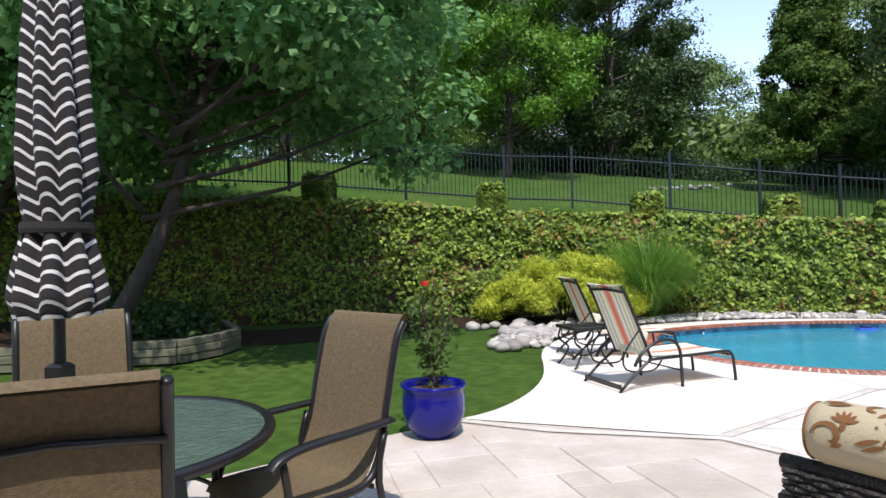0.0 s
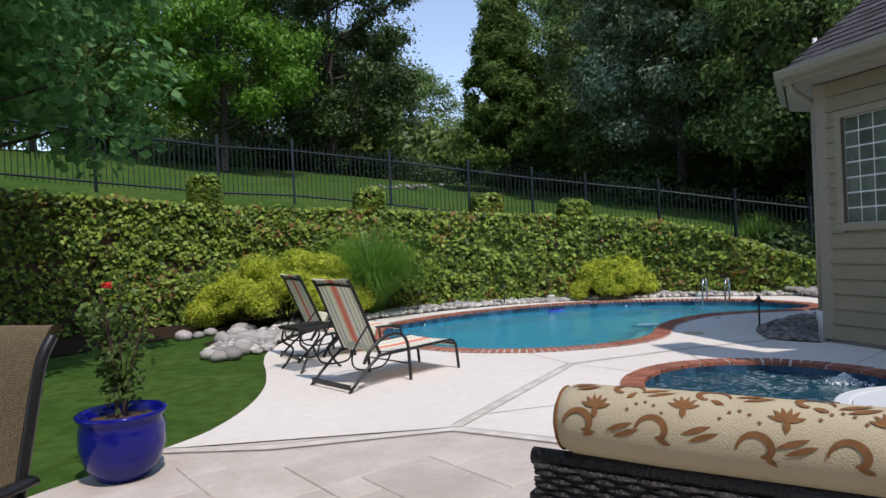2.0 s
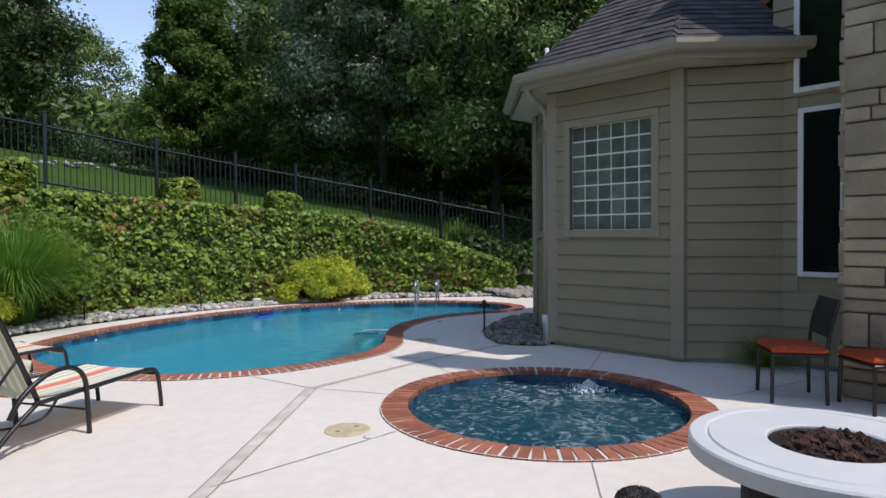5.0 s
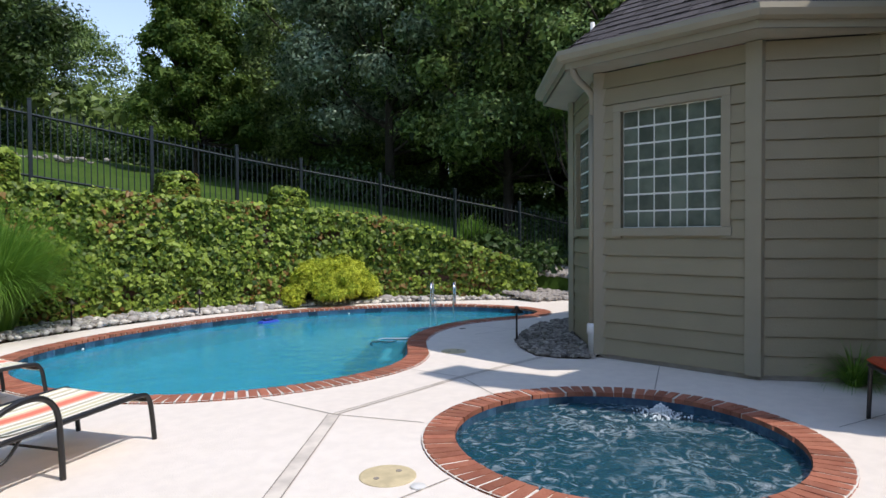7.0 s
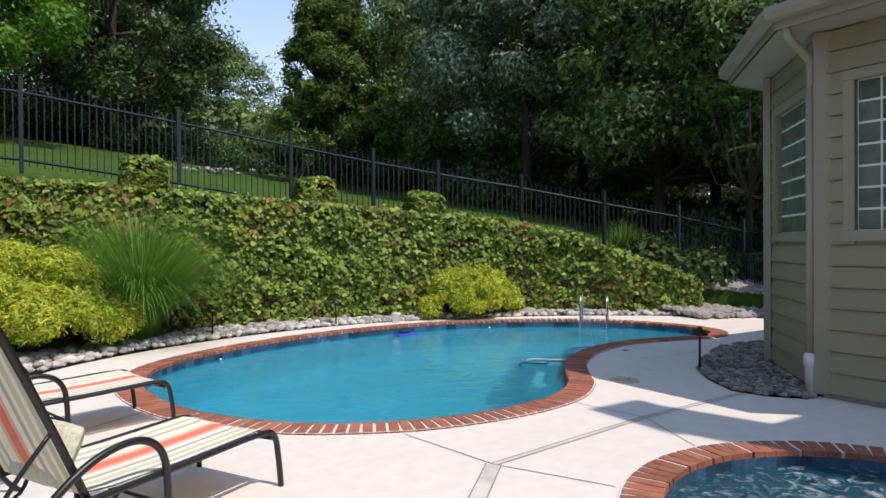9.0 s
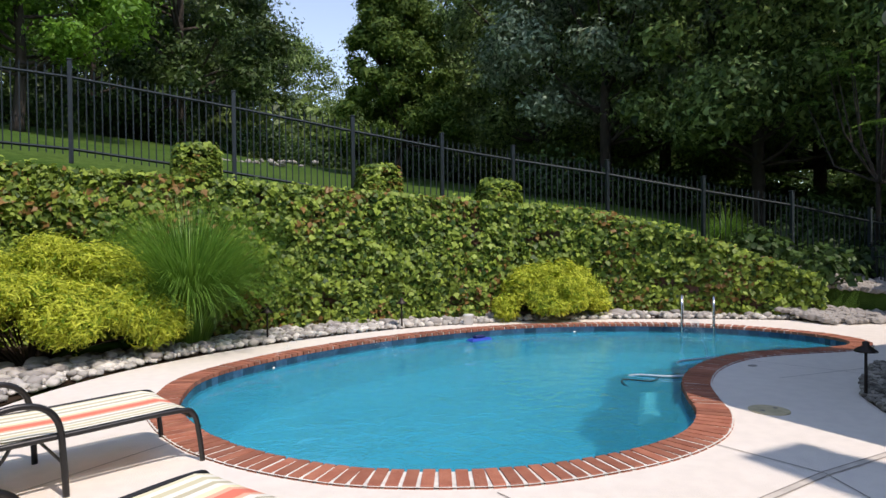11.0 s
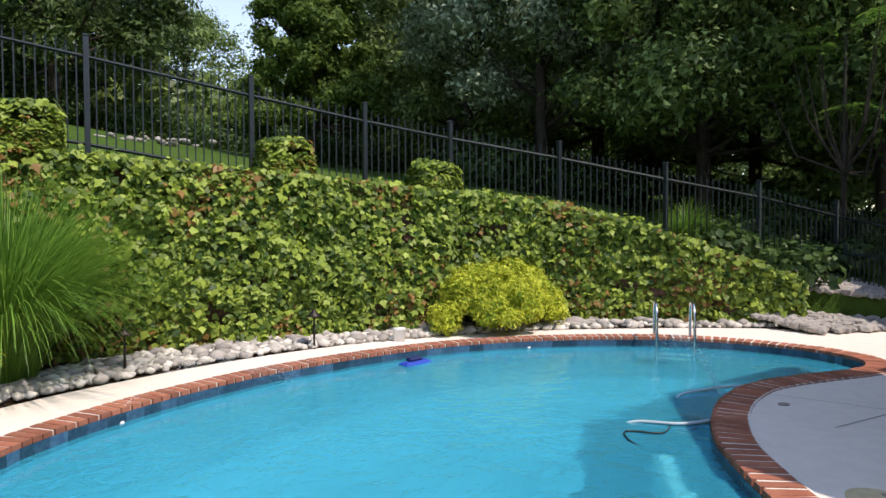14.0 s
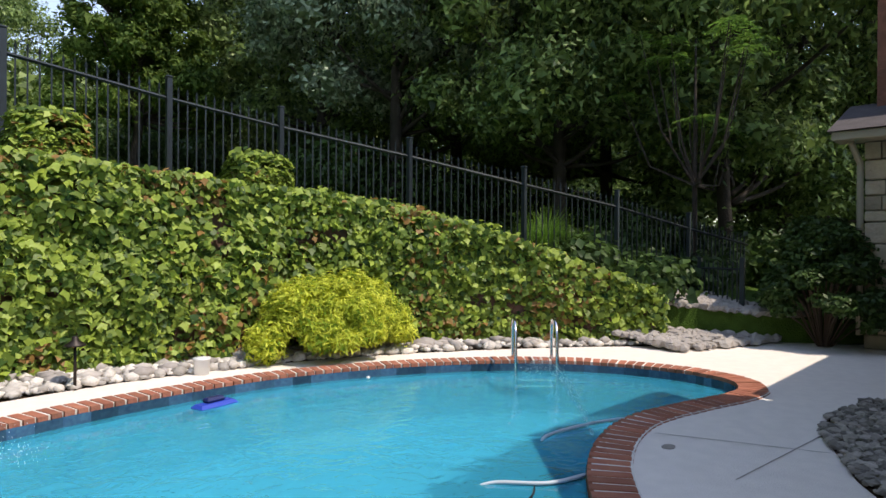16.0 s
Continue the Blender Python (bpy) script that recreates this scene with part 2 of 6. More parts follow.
M_DARKDRUM = mat("black_brown_drum", (0.018, 0.015, 0.013), 0.7, vary=0.4, scale=6)
M_LAVA = mat("lava_rock", (0.06, 0.028, 0.022), 0.95, bump=1.0, bscale=60, island=0.6)
M_ORANGE = mat("orange_cushion", (0.50, 0.075, 0.02), 0.9, vary=0.7, scale=30, second=(0.32, 0.04, 0.015), bump=0.4, bscale=60)
M_WICKER = mat("dark_wicker", (0.022, 0.017, 0.015), 0.5, vary=0.5, scale=30, bump=0.6, bscale=90, island=0.3)
M_CREAM = mat("cream_upholstery", (0.52, 0.43, 0.28), 0.9, vary=0.5, scale=6, second=(0.45, 0.36, 0.22), bump=0.3, bscale=200)
M_MOTIF = mat("brown_printed_leaf", (0.23, 0.10, 0.03), 0.9, vary=0.5, scale=30, second=(0.14, 0.055, 0.02))
M_PILLOW = mat("speckled_pillow", (0.50, 0.50, 0.36), 0.9, vary=0.9, scale=40, second=(0.68, 0.66, 0.52), bump=0.3, bscale=100)
M_STEEL = mat("stainless_steel", (0.65, 0.66, 0.68), 0.2, metal=1.0)
M_LIDYEL = mat("yellowed_plastic", (0.66, 0.55, 0.34), 0.6, vary=0.5, scale=12)
M_FLOAT = mat("blue_float", (0.02, 0.06, 0.42), 0.4)
M_NAVY = mat("navy_plastic", (0.012, 0.02, 0.10), 0.4)
M_HOSE = mat("pale_hose", (0.42, 0.50, 0.54), 0.5)
M_BRONZE = mat("lamp_bronze", (0.03, 0.022, 0.018), 0.5, metal=0.5, vary=0.4, scale=20)
M_RED = mat("rose_petal", (0.65, 0.03, 0.015), 0.6)
M_TIMBER = mat("weathered_timber", (0.16, 0.15, 0.10), 0.9, vary=0.7, scale=5, second=(0.09, 0.10, 0.055), bump=0.6, bscale=25, obj=0.2)
M_BRICKWALL = mat("house_brick", (0.22, 0.085, 0.05), 0.85, vary=0.7, scale=8, bump=0.5, bscale=30)
M_OAK = leaf_mat("oak_leaf", (0.016, 0.044, 0.012), (0.11, 0.175, 0.048), glow=0.3)
M_MAPLE = leaf_mat("maple_leaf", (0.06, 0.16, 0.016), (0.20, 0.39, 0.045))
M_DARKLEAF = leaf_mat("forest_leaf", (0.022, 0.06, 0.016), (0.33, 0.46, 0.14), glow=0.36)
M_REDBUD = leaf_mat("redbud_leaf", (0.08, 0.21, 0.07), (0.28, 0.50, 0.18), rough=0.6, glow=0.6)
M_CYPRESS = leaf_mat("cypress_needle", (0.03, 0.08, 0.012), (0.15, 0.23, 0.04), rough=0.7, glow=0.35)
M_SUMAC = leaf_mat("sumac_leaflet", (0.05, 0.13, 0.025), (0.20, 0.36, 0.07), glow=0.4)
M_SILVER = leaf_mat("silvery_leaf", (0.04, 0.09, 0.04), (0.38, 0.46, 0.30), glow=0.25)
M_GOLD = leaf_mat("golden_needle", (0.30, 0.36, 0.03), (0.82, 0.85, 0.12), (0.15, 0.26, 0.02), 0.15, patch=5, rough=0.8, glow=0.4)
M_BLADE = leaf_mat("grass_blade", (0.07, 0.19, 0.022), (0.26, 0.46, 0.08), rough=0.4)
M_ROSELEAF = leaf_mat("rose_leaf", (0.05, 0.10, 0.02), (0.13, 0.20, 0.05))
M_BOX = leaf_mat("box_leaf", (0.025, 0.06, 0.016), (0.09, 0.165, 0.04))

# ---- mesh helpers ----


class Mesh:
    """Gathers vertices and faces."""

    def __init__(self):
        self.v, self.f = [], []

    def add(self, verts, faces):
        n = len(self.v)
        self.v.extend(tuple(p) for p in verts)
        self.f.extend(tuple(i + n for i in f) for f in faces)
        return self

    def box(self, c, s, m=None, bevel=0.0):
        x, y, z = (k / 2 for k in s)
        if bevel:
            b = min(bevel, x * 0.9, y * 0.9, z * 0.9)
            vs, fs = [], []
            for k, (zz, ins) in enumerate(((-z, b), (-z + b, 0), (z - b, 0), (z, b))):
                vs += [(-x + ins, -y + ins, zz), (x - ins, -y + ins, zz), (x - ins, y - ins, zz), (-x + ins, y - ins, zz)]
            fs = [(3, 2, 1, 0), (12, 13, 14, 15)]
            for k in range(3):
                for i in range(4):
                    j = (i + 1) % 4
                    fs.append((4 * k + i, 4 * k + j, 4 * k + 4 + j, 4 * k + 4 + i))
        else:
            vs = [(i * x, j * y, k * z) for k in (-1, 1) for i, j in ((-1, -1), (1, -1), (1, 1), (-1, 1))]
            fs = [(3, 2, 1, 0), (4, 5, 6, 7), (0, 1, 5, 4), (1, 2, 6, 5), (2, 3, 7, 6), (3, 0, 4, 7)]
        vs = [Vector(p) for p in vs]
        if m is not None:
            vs = [m @ p for p in vs]
        return self.add([p + Vector(c) for p in vs], fs)

    def tube(self, pts, r, sides=8, closed=False, radii=None, flat=None):
        """A tube along points; flat=(a, b) makes it an oval bar."""
        pts = [Vector(p) for p in pts]
        n, vs, fs = len(pts), [], []
        up = None
        for i, p in enumerate(pts):
            if closed:
                d = pts[(i + 1) % n] - pts[i - 1]
            else:
                d = pts[min(i + 1, n - 1)] - pts[max(i - 1, 0)]
            d = d.normalized() if d.length > 1e-9 else Vector((0, 0, 1))
            if up is None:
                up = Vector((0, 0, 1)) if abs(d.z) < 0.9 else Vector((1, 0, 0))
            a = d.cross(up)
            a = a.normalized() if a.length > 1e-6 else d.orthogonal().normalized()
            b = a.cross(d)
            up = b
            rr = radii[i] if radii else r
            ra, rb = (flat if flat else (rr, rr))
            for k in range(sides):
                w = 2 * math.pi * k / sides
                vs.append(p + a * math.cos(w) * ra + b * math.sin(w) * rb)
        for i in range(n if closed else n - 1):
            j = (i + 1) % n
            for k in range(sides):
                l = (k + 1) % sides
                fs.append((i * sides + k, i * sides + l, j * sides + l, j * sides + k))
        if not closed:
            fs.append(tuple(range(sides))[::-1])
            fs.append(tuple((n - 1) * sides + k for k in range(sides)))
        return self.add(vs, fs)

    def lathe(self, prof, c=(0, 0, 0), sides=32, sx=1.0, sy=1.0):
        vs, fs, n = [], [], len(prof)
        for r, z in prof:
            for k in range(sides):
                w = 2 * math.pi * k / sides
                vs.append((c[0] + r * math.cos(w) * sx, c[1] + r * math.sin(w) * sy, c[2] + z))
        for i in range(n - 1):
            for k in range(sides):
                l = (k + 1) % sides
                fs.append((i * sides + k, i * sides + l, (i + 1) * sides + l, (i + 1) * sides + k))
        if prof[0][0] > 1e-6:
            fs.append(tuple(range(sides))[::-1])
        if prof[-1][0] > 1e-6:
            fs.append(tuple((n - 1) * sides + k for k in range(sides)))
        return self.add(vs, fs)

    def prism(self, poly, z0, z1):
        n = len(poly)
        vs = [(x, y, z0) for x, y in poly] + [(x, y, z1) for x, y in poly]
        fs = [tuple(range(n))[::-1], tuple(range(n, 2 * n))]
        fs += [(i, (i + 1) % n, n + (i + 1) % n, n + i) for i in range(n)]
        return self.add(vs, fs)

    def data(self, name, smooth=False):
        me = bpy.data.meshes.new(name)
        me.from_pydata(self.v, [], self.f)
        me.validate()
        if smooth:
            me.shade_smooth()
        me.update()
        return me


def put(name, mesh, material, parent=None, label="", smooth=False, m=None):
    me = mesh if isinstance(mesh, bpy.types.Mesh) else mesh.data(name, smooth)
    if not me.materials:
        me.materials.append(material)
    ob = new(name, me)
    m = Matrix() if m is None else m
    ob.matrix_basis = TRUE @ m if parent is None else m
    if parent is not None:
        ob.parent = parent
    if label:
        ob["label"] = label
    return ob


part = put


def thing(name, m, label, category, group="", kind=""):
    ob = new(name)
    ob.empty_display_size = 0.1
    ob.matrix_basis = TRUE @ m
    return tagged(ob, label, category, group, kind)


def smooth_line(pts, per=6, closed=False):
    """A rounded line through guide points."""
    P = [Vector(p) for p in pts]
    n, out = len(P), []
    for i in range(n if closed else n - 1):
        if closed:
            a, b, c, d = P[i - 1], P[i], P[(i + 1) % n], P[(i + 2) % n]
        else:
            a, b, c, d = P[max(i - 1, 0)], P[i], P[i + 1], P[min(i + 2, n - 1)]
        for k in range(per):
            t = k / per
            out.append(0.5 * (2 * b + (c - a) * t + (2 * a - 5 * b + 4 * c - d) * t * t + (3 * b - a - 3 * c + d) * t ** 3))
    if not closed:
        out.append(P[-1])
    return out


def even(pts, step, closed=False):
    """Points at even steps along a line, each with its direction."""
    pts = [Vector(p) for p in pts]
    if closed:
        pts = pts + [pts[0]]
    seg = [(b - a).length for a, b in zip(pts, pts[1:])]
    total = sum(seg)
    n = max(2, round(total / step))
    out, i, acc = [], 0, 0.0
    for k in range(n if closed else n + 1):
        s = total * k / n
        while i < len(seg) - 1 and acc + seg[i] < s:
            acc += seg[i]
            i += 1
        d = (pts[i + 1] - pts[i]).normalized()
        out.append((pts[i] + d * (s - acc), d))
    return out


def offset(pts, dist, closed=True):
    """A line moved sideways: to its left where dist is positive."""
    P, out = [Vector(p).to_2d() for p in pts], []
    n = len(P)
    for i in range(n):
        a, b = (P[i - 1], P[(i + 1) % n]) if closed else (P[max(i - 1, 0)], P[min(i + 1, n - 1)])
        d = (b - a).normalized()
        out.append(P[i] + Vector((-d.y, d.x)) * dist)
    return out


def inside(x, y, poly):
    c = False
    for (x1, y1), (x2, y2) in zip(poly, poly[1:] + poly[:1]):
        if (y1 > y) != (y2 > y) and x < (x2 - x1) * (y - y1) / (y2 - y1) + x1:
            c = not c
    return c


def sheet(outer, holes, z):
    """A flat sheet with holes, as a bmesh fill."""
    bm = bmesh.new()
    edges = []
    for loop in [outer] + holes:
        vs = [bm.verts.new((p[0], p[1], z)) for p in loop]
        edges += [bm.edges.new((a, b)) for a, b in zip(vs, vs[1:] + vs[:1])]
    bmesh.ops.triangle_fill(bm, use_beauty=True, edges=edges, normal=(0, 0, 1))
    for f in bm.faces:
        if f.normal.z < 0:
            f.normal_flip()
    return bm


def from_bm(name, bm):
    me = bpy.data.meshes.new(name)
    bm.to_mesh(me)
    bm.free()
    return me


rng = np.random.default_rng(7)


def leaves_mesh(name, pos, nrm, size, length=1.4, kind="leaf", droop=0.0):
    """Many leaves: pos and nrm are arrays of places and facing directions. leaf: a bent pointed blade; ivy: five lobes."""
    n = len(pos)
    nrm = nrm / np.maximum(np.linalg.norm(nrm, axis=1, keepdims=True), 1e-6)
    t = rng.normal(size=(n, 3))
    t[:, 2] -= droop
    t -= nrm * (t * nrm).sum(1, keepdims=True)
    t /= np.maximum(np.linalg.norm(t, axis=1, keepdims=True), 1e-6)
    b = np.cross(nrm, t)
    s = (size * rng.uniform(0.6, 1.4, n))[:, None]
    if kind == "ivy":
        shape = [(-0.45, 0, 0.0), (-0.1, 0.5, -0.06), (0.15, 0.28, 0.05), (0.62, 0.0, -0.08), (0.15, -0.28, 0.05), (-0.1, -0.5, -0.06)]
        faces = [(0, 1, 2), (0, 2, 3), (0, 3, 4), (0, 4, 5)]
    elif kind == "sliver":
        w = 0.5 / length
        shape = [(-0.5, w * 0.6, 0), (-0.2, -w, 0.05), (0.5, 0, -0.03)]
        faces = [(0, 1, 2)]
        s = s * length
    else:
        w = 0.5 / length
        shape = [(-0.5, 0, 0), (0.0, w, 0.07), (0.5, 0, -0.05), (0.0, -w, 0.07)]
        faces = [(0, 1, 2), (0, 2, 3)]
        s = s * length
    k = len(shape)
    V = np.empty((n, k, 3))
    for i, (u, v, w) in enumerate(shape):
        V[:, i] = pos + s * (t * u + b * v + nrm * w)
    F = (np.array(faces)[None] + (np.arange(n) * k)[:, None, None]).reshape(-1, 3)
    me = bpy.data.meshes.new(name)
    me.vertices.add(n * k)
    me.vertices.foreach_set("co", V.ravel().astype(np.float32))
    me.loops.add(len(F) * 3)
    me.loops.foreach_set("vertex_index", F.ravel().astype(np.int32))
    me.polygons.add(len(F))
    me.polygons.foreach_set("loop_start", np.arange(0, len(F) * 3, 3, dtype=np.int32))
    me.polygons.foreach_set("loop_total", np.full(len(F), 3, dtype=np.int32))
    me.update()
    me.validate()
    return me


# ---- plan ----
# The pool's outer coping line, the retaining wall's foot with its height, and the spa.
POOL = smooth_line([(2.55, 11.15), (2.65, 11.85), (2.88, 12.5), (3.35, 13.05), (4.15, 13.6), (5.0, 14.0), (6.0, 14.3), (7.2, 14.45), (8.4, 14.42),
                    (9.5, 14.1), (10.4, 13.65), (11.2, 13.05), (11.8, 12.3), (12.1, 11.5), (12.15, 10.85), (11.95, 10.3), (11.5, 10.0), (11.0, 9.98),
                    (10.3, 10.15), (9.6, 10.27), (9.0, 10.18), (8.4, 9.93), (7.85, 9.55), (7.45, 9.12), (7.05, 8.65), (6.5, 8.27), (5.85, 8.1),
                    (5.2, 8.1), (4.65, 8.19), (4.2, 8.37), (3.75, 8.63), (3.4, 8.95), (3.0, 9.5), (2.7, 10.2)], 5, True)
POOL = [p.to_2d() if len(p) > 2 else p for p in POOL]
SPA_C, SPA_R = Vector((5.85, 5.14)), 1.565
WALL = [(-19.0, 8.0, 3.5), (-14.0, 11.0, 3.4), (-9.5, 13.2, 3.3), (-5.5, 14.6, 3.2), (-3.0, 15.5, 3.05), (0.0, 16.35, 2.8), (3.5, 16.2, 2.6), (6.4, 15.9, 2.42),
        (9.0, 15.5, 2.24), (10.8, 14.9, 2.05), (12.2, 13.9, 1.62), (13.2, 12.9, 1.12), (13.9, 12.2, 0.76)]
WLINE = smooth_line(WALL, 5)
EYE0 = Vector((1.5, 1.0))


def spa_ring(r, n=64):
    return [SPA_C + Vector((math.cos(2 * math.pi * k / n), math.sin(2 * math.pi * k / n))) * r for k in range(n)]


# Headings from the patio, clockwise from +y in degrees, with the wall's distance and top, and the brow's height.
WH = [(math.degrees(math.atan2(p.x - EYE0.x, p.y - EYE0.y)), (p.to_2d() - EYE0).length, p.z) for p in WLINE]
W_H, W_R, W_Z = (np.array([w[i] for w in WH]) for i in range(3))


def ground_z(h, r):
    """The ground's height at a heading and distance from the patio."""
    inside_wall = np.interp(h, [-100, -72, 49, 70], [0, 1, 1, 0])
    rw = float(np.interp(h, W_H, W_R)) + 0.25
    if r < rw:
        return -0.04
    top = float(np.interp(h, W_H, W_Z)) - 0.2
    brow = float(np.interp(h, [-90, -60, -35, -12, 5, 13, 26, 40, 60, 75], [7.0, 8.0, 8.2, 7.7, 6.6, 5.9, 4.9, 4.0, 2.5, 1.0]))
    u = min(1.0, (r - rw) / (40 - rw))
    z = top + (brow - top) * (u ** 0.9)
    if r > 40:
        z = brow + min(r - 40, 40) * 0.02
    z += 0.15 * noise.noise((r * math.sin(math.radians(h)) * 0.15, r * math.cos(math.radians(h)) * 0.15, 0))
    return -0.04 + (z + 0.04) * float(inside_wall)


def hill(x, y):
    return ground_z(math.degrees(math.atan2(x - EYE0.x, y - EYE0.y)), math.hypot(x - EYE0.x, y - EYE0.y))


# ---- ground ----
NA = 260
gm = Mesh()
rad_in = [0.3 + 0.4 * k for k in range(30)]
rad_out = [0.0, 0.03, 0.5, 1.0, 1.6, 2.4, 3.4, 4.6, 6, 8, 10, 12.5, 15, 18, 21, 25, 30, 36, 44, 60, 90, 160, 400, 1500]
rows_n = 0
grid = []
for a in range(NA):
    h = -180 + 360 * a / NA
    rw = float(np.interp(h, W_H, W_R)) + 0.24
    rs = [r * (rw / 12.0) for r in rad_in] + [rw + d for d in rad_out]
    rows_n = len(rs)
    for r in rs:
        gm.v.append((EYE0.x + r * math.sin(math.radians(h)), EYE0.y + r * math.cos(math.radians(h)), ground_z(h, r)))
pool_hole = [tuple(p) for p in POOL]
for a in range(NA):
    b = (a + 1) % NA
    for k in range(rows_n - 1):
        q = (a * rows_n + k, b * rows_n + k, b * rows_n + k + 1, a * rows_n + k + 1)
        if k < 31 and any(inside(gm.v[i][0], gm.v[i][1], pool_hole) or (Vector(gm.v[i][:2]) - SPA_C).length < SPA_R for i in q):
            continue
        gm.f.append(q[::-1])
ground = put("ground", gm, M_GRASS, smooth=False)
tagged(ground, "mown green lawn rising as a grassy hillside behind the wall", "ground", kind="structure")

# Pool deck and stamped patio.
deck_outer = [(0.0, 5.56)] + [tuple(p) for p in smooth_line([(0.0, 5.56), (0.34, 6.0), (0.64, 6.8), (0.79, 7.7), (0.80, 8.6), (0.76, 9.6), (0.85, 10.6),
              (1.3, 12.0), (2.05, 13.05), (2.9, 13.75), (4.0, 14.35), (5.6, 14.85), (7.4, 15.02), (9.3, 14.7), (11.0, 13.95), (12.6, 12.9),
              (13.9, 11.8), (15.4, 10.9)], 5)][1:] + [(17.0, 9.6), (17.0, 3.0), (9.6, 3.0), (9.6, 0.6), (6.4, 1.35), (4.9, 2.8), (2.43, 5.17)]
coping_in = offset(POOL, -0.04)
spa_mid = spa_ring(SPA_R - 0.04)
dm = from_bm("pool_deck", sheet(deck_outer, [[tuple(p) for p in coping_in], [tuple(p) for p in spa_mid]], 0.0))
deck = put("pavement_deck", dm, M_DECK)
tagged(deck, "pale cream textured concrete pool deck", "deck", kind="structure")
patio_poly = [(2.43, 5.17), (4.9, 2.8), (6.4, 1.35), (9.6, 0.6), (9.6, -3.0), (-9.0, -3.0), (-9.0, 2.2), (-5.0, 2.5), (-3.0, 2.9), (-1.7, 3.7), (-0.7, 4.85), (0.0, 5.56)]
patio = put("pavement_patio", Mesh().prism(patio_poly[::-1], -0.06, -0.010), M_STAMP)
tagged(patio, "beige stamped concrete patio in a stone slab pattern", "patio", kind="structure")


def strip(name, pts, width, z, material, label):
    m = Mesh()
    P = [Vector(p).to_2d() for p in pts]
    L, R = offset(P, width / 2, False), offset(P, -width / 2, False)
    n = len(P)
    m.add([(p.x, p.y, z) for p in L] + [(p.x, p.y, z) for p in R], [(i, n + i, n + i + 1, i + 1) for i in range(n - 1)])
    return tagged(put(name, m, material), label, "joint", kind="structure")


for a, b, wide in [((2.45, 5.19), (4.6, 7.25), 0.11), ((4.6, 7.25), (6.44, 7.47), 0.05), ((6.44, 7.47), (8.15, 7.52), 0.05)]:
    strip("trim_joint_band", (a, b), wide, 0.003, M_BAND, "wide tan expansion joint strip in the deck")
    d = (Vector(b) - Vector(a)).normalized()
    nn = Vector((-d.y, d.x))
    for side in (-0.5, 0.5):
        strip("trim_joint_line", (Vector(a) + nn * side * wide, Vector(b) + nn * side * wide), 0.010, 0.005, M_JOINT, "dark joint line in the deck")
for a, b in [((4.6, 7.25), (4.42, 8.2)), ((4.6, 7.25), (5.0, 6.5)), ((6.44, 7.47), (6.3, 8.2)), ((6.44, 7.47), (6.12, 6.72)),
             ((7.4, 5.66), (8.48, 6.16)), ((2.72, 5.44), (4.3, 5.48)), ((4.82, 3.95), (4.2, 3.46)), ((7.3, 4.0), (9.2, 3.5)), ((0.8, 8.9), (2.75, 10.2)), ((9.3, 10.2), (9.7, 9.1)),
             ((8.7, 9.4), (12.4, 9.0))]:
    strip("trim_joint_line", (a, b), 0.010, 0.004, M_JOINT, "dark control joint line in the deck")
EDGE = [Vector((0.0, 5.56)), Vector((0.92, 5.28)), Vector((2.43, 5.17)), Vector((4.9, 2.8))]
for side in (0.0, 0.13):
    strip("trim_patio_edge", [p + Vector((-0.5, -1.0)) * side for p in EDGE], 0.008, 0.005, M_JOINT, "thin dark line along the patio edge")
strip("trim_patio_border", [p + Vector((-0.03, -0.062)) for p in EDGE], 0.11, 0.003, M_BAND, "stamped rope border along the patio edge")
strip("bed_soil", [(-9.3, 11.0), (-6.8, 11.4), (-4.9, 12.0), (-3.4, 13.2), (-1.6, 14.7), (0.4, 15.2), (1.2, 15.1)], 2.6, -0.02, M_SOIL, "dark mulch bed under the wall")
strip("bed_stones_base", [(0.3, 11.8), (1.0, 13.2), (2.2, 14.3), (3.6, 15.1), (5.5, 15.65), (7.8, 15.65), (10.0, 15.1), (12.0, 14.0), (13.8, 12.8), (15.5, 12.3)], 1.5, -0.012, M_SOIL, "dark earth under the river stones")

# ---- pool and spa ----


def basin(name, outline, depth, inset, z_rim, mats, label):
    """A sunk basin: tile band under the rim, plastered sides and floor."""
    top = thing(name, Matrix(), label, name.split("_")[-1], kind="structure")
    rim = offset(outline, -inset)
    low = offset(outline, -inset - 0.35)
    n = len(rim)
    tm = Mesh()
    for i in range(n):
        a, b = rim[i], rim[(i + 1) % n]
        tm.add([(a.x, a.y, z_rim), (b.x, b.y, z_rim), (b.x, b.y, z_rim - 0.22), (a.x, a.y, z_rim - 0.22)], [(0, 1, 2, 3)])
    put("tile_band", tm, mats[0], top, "dark blue waterline tiles")
    sm = Mesh()
    for i in range(n):
        a, b, c, d = rim[i], rim[(i + 1) % n], low[(i + 1) % n], low[i]
        sm.add([(a.x, a.y, z_rim - 0.22), (b.x, b.y, z_rim - 0.22), (c.x, c.y, -depth), (d.x, d.y, -depth)], [(0, 1, 2, 3)])
    sm.add([(p.x, p.y, -depth) for p in low], [tuple(range(n))])
    put("shell", sm, mats[1], top, "smooth blue plaster basin")
    return top


pool = basin("swimming_pool", POOL, 1.7, 0.30, -0.02, (M_TILE, M_PLASTER), "freeform in-ground swimming pool with brick coping")
SPA = spa_ring(SPA_R)[::-1]
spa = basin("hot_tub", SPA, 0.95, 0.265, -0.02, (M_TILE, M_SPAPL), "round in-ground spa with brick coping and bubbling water")


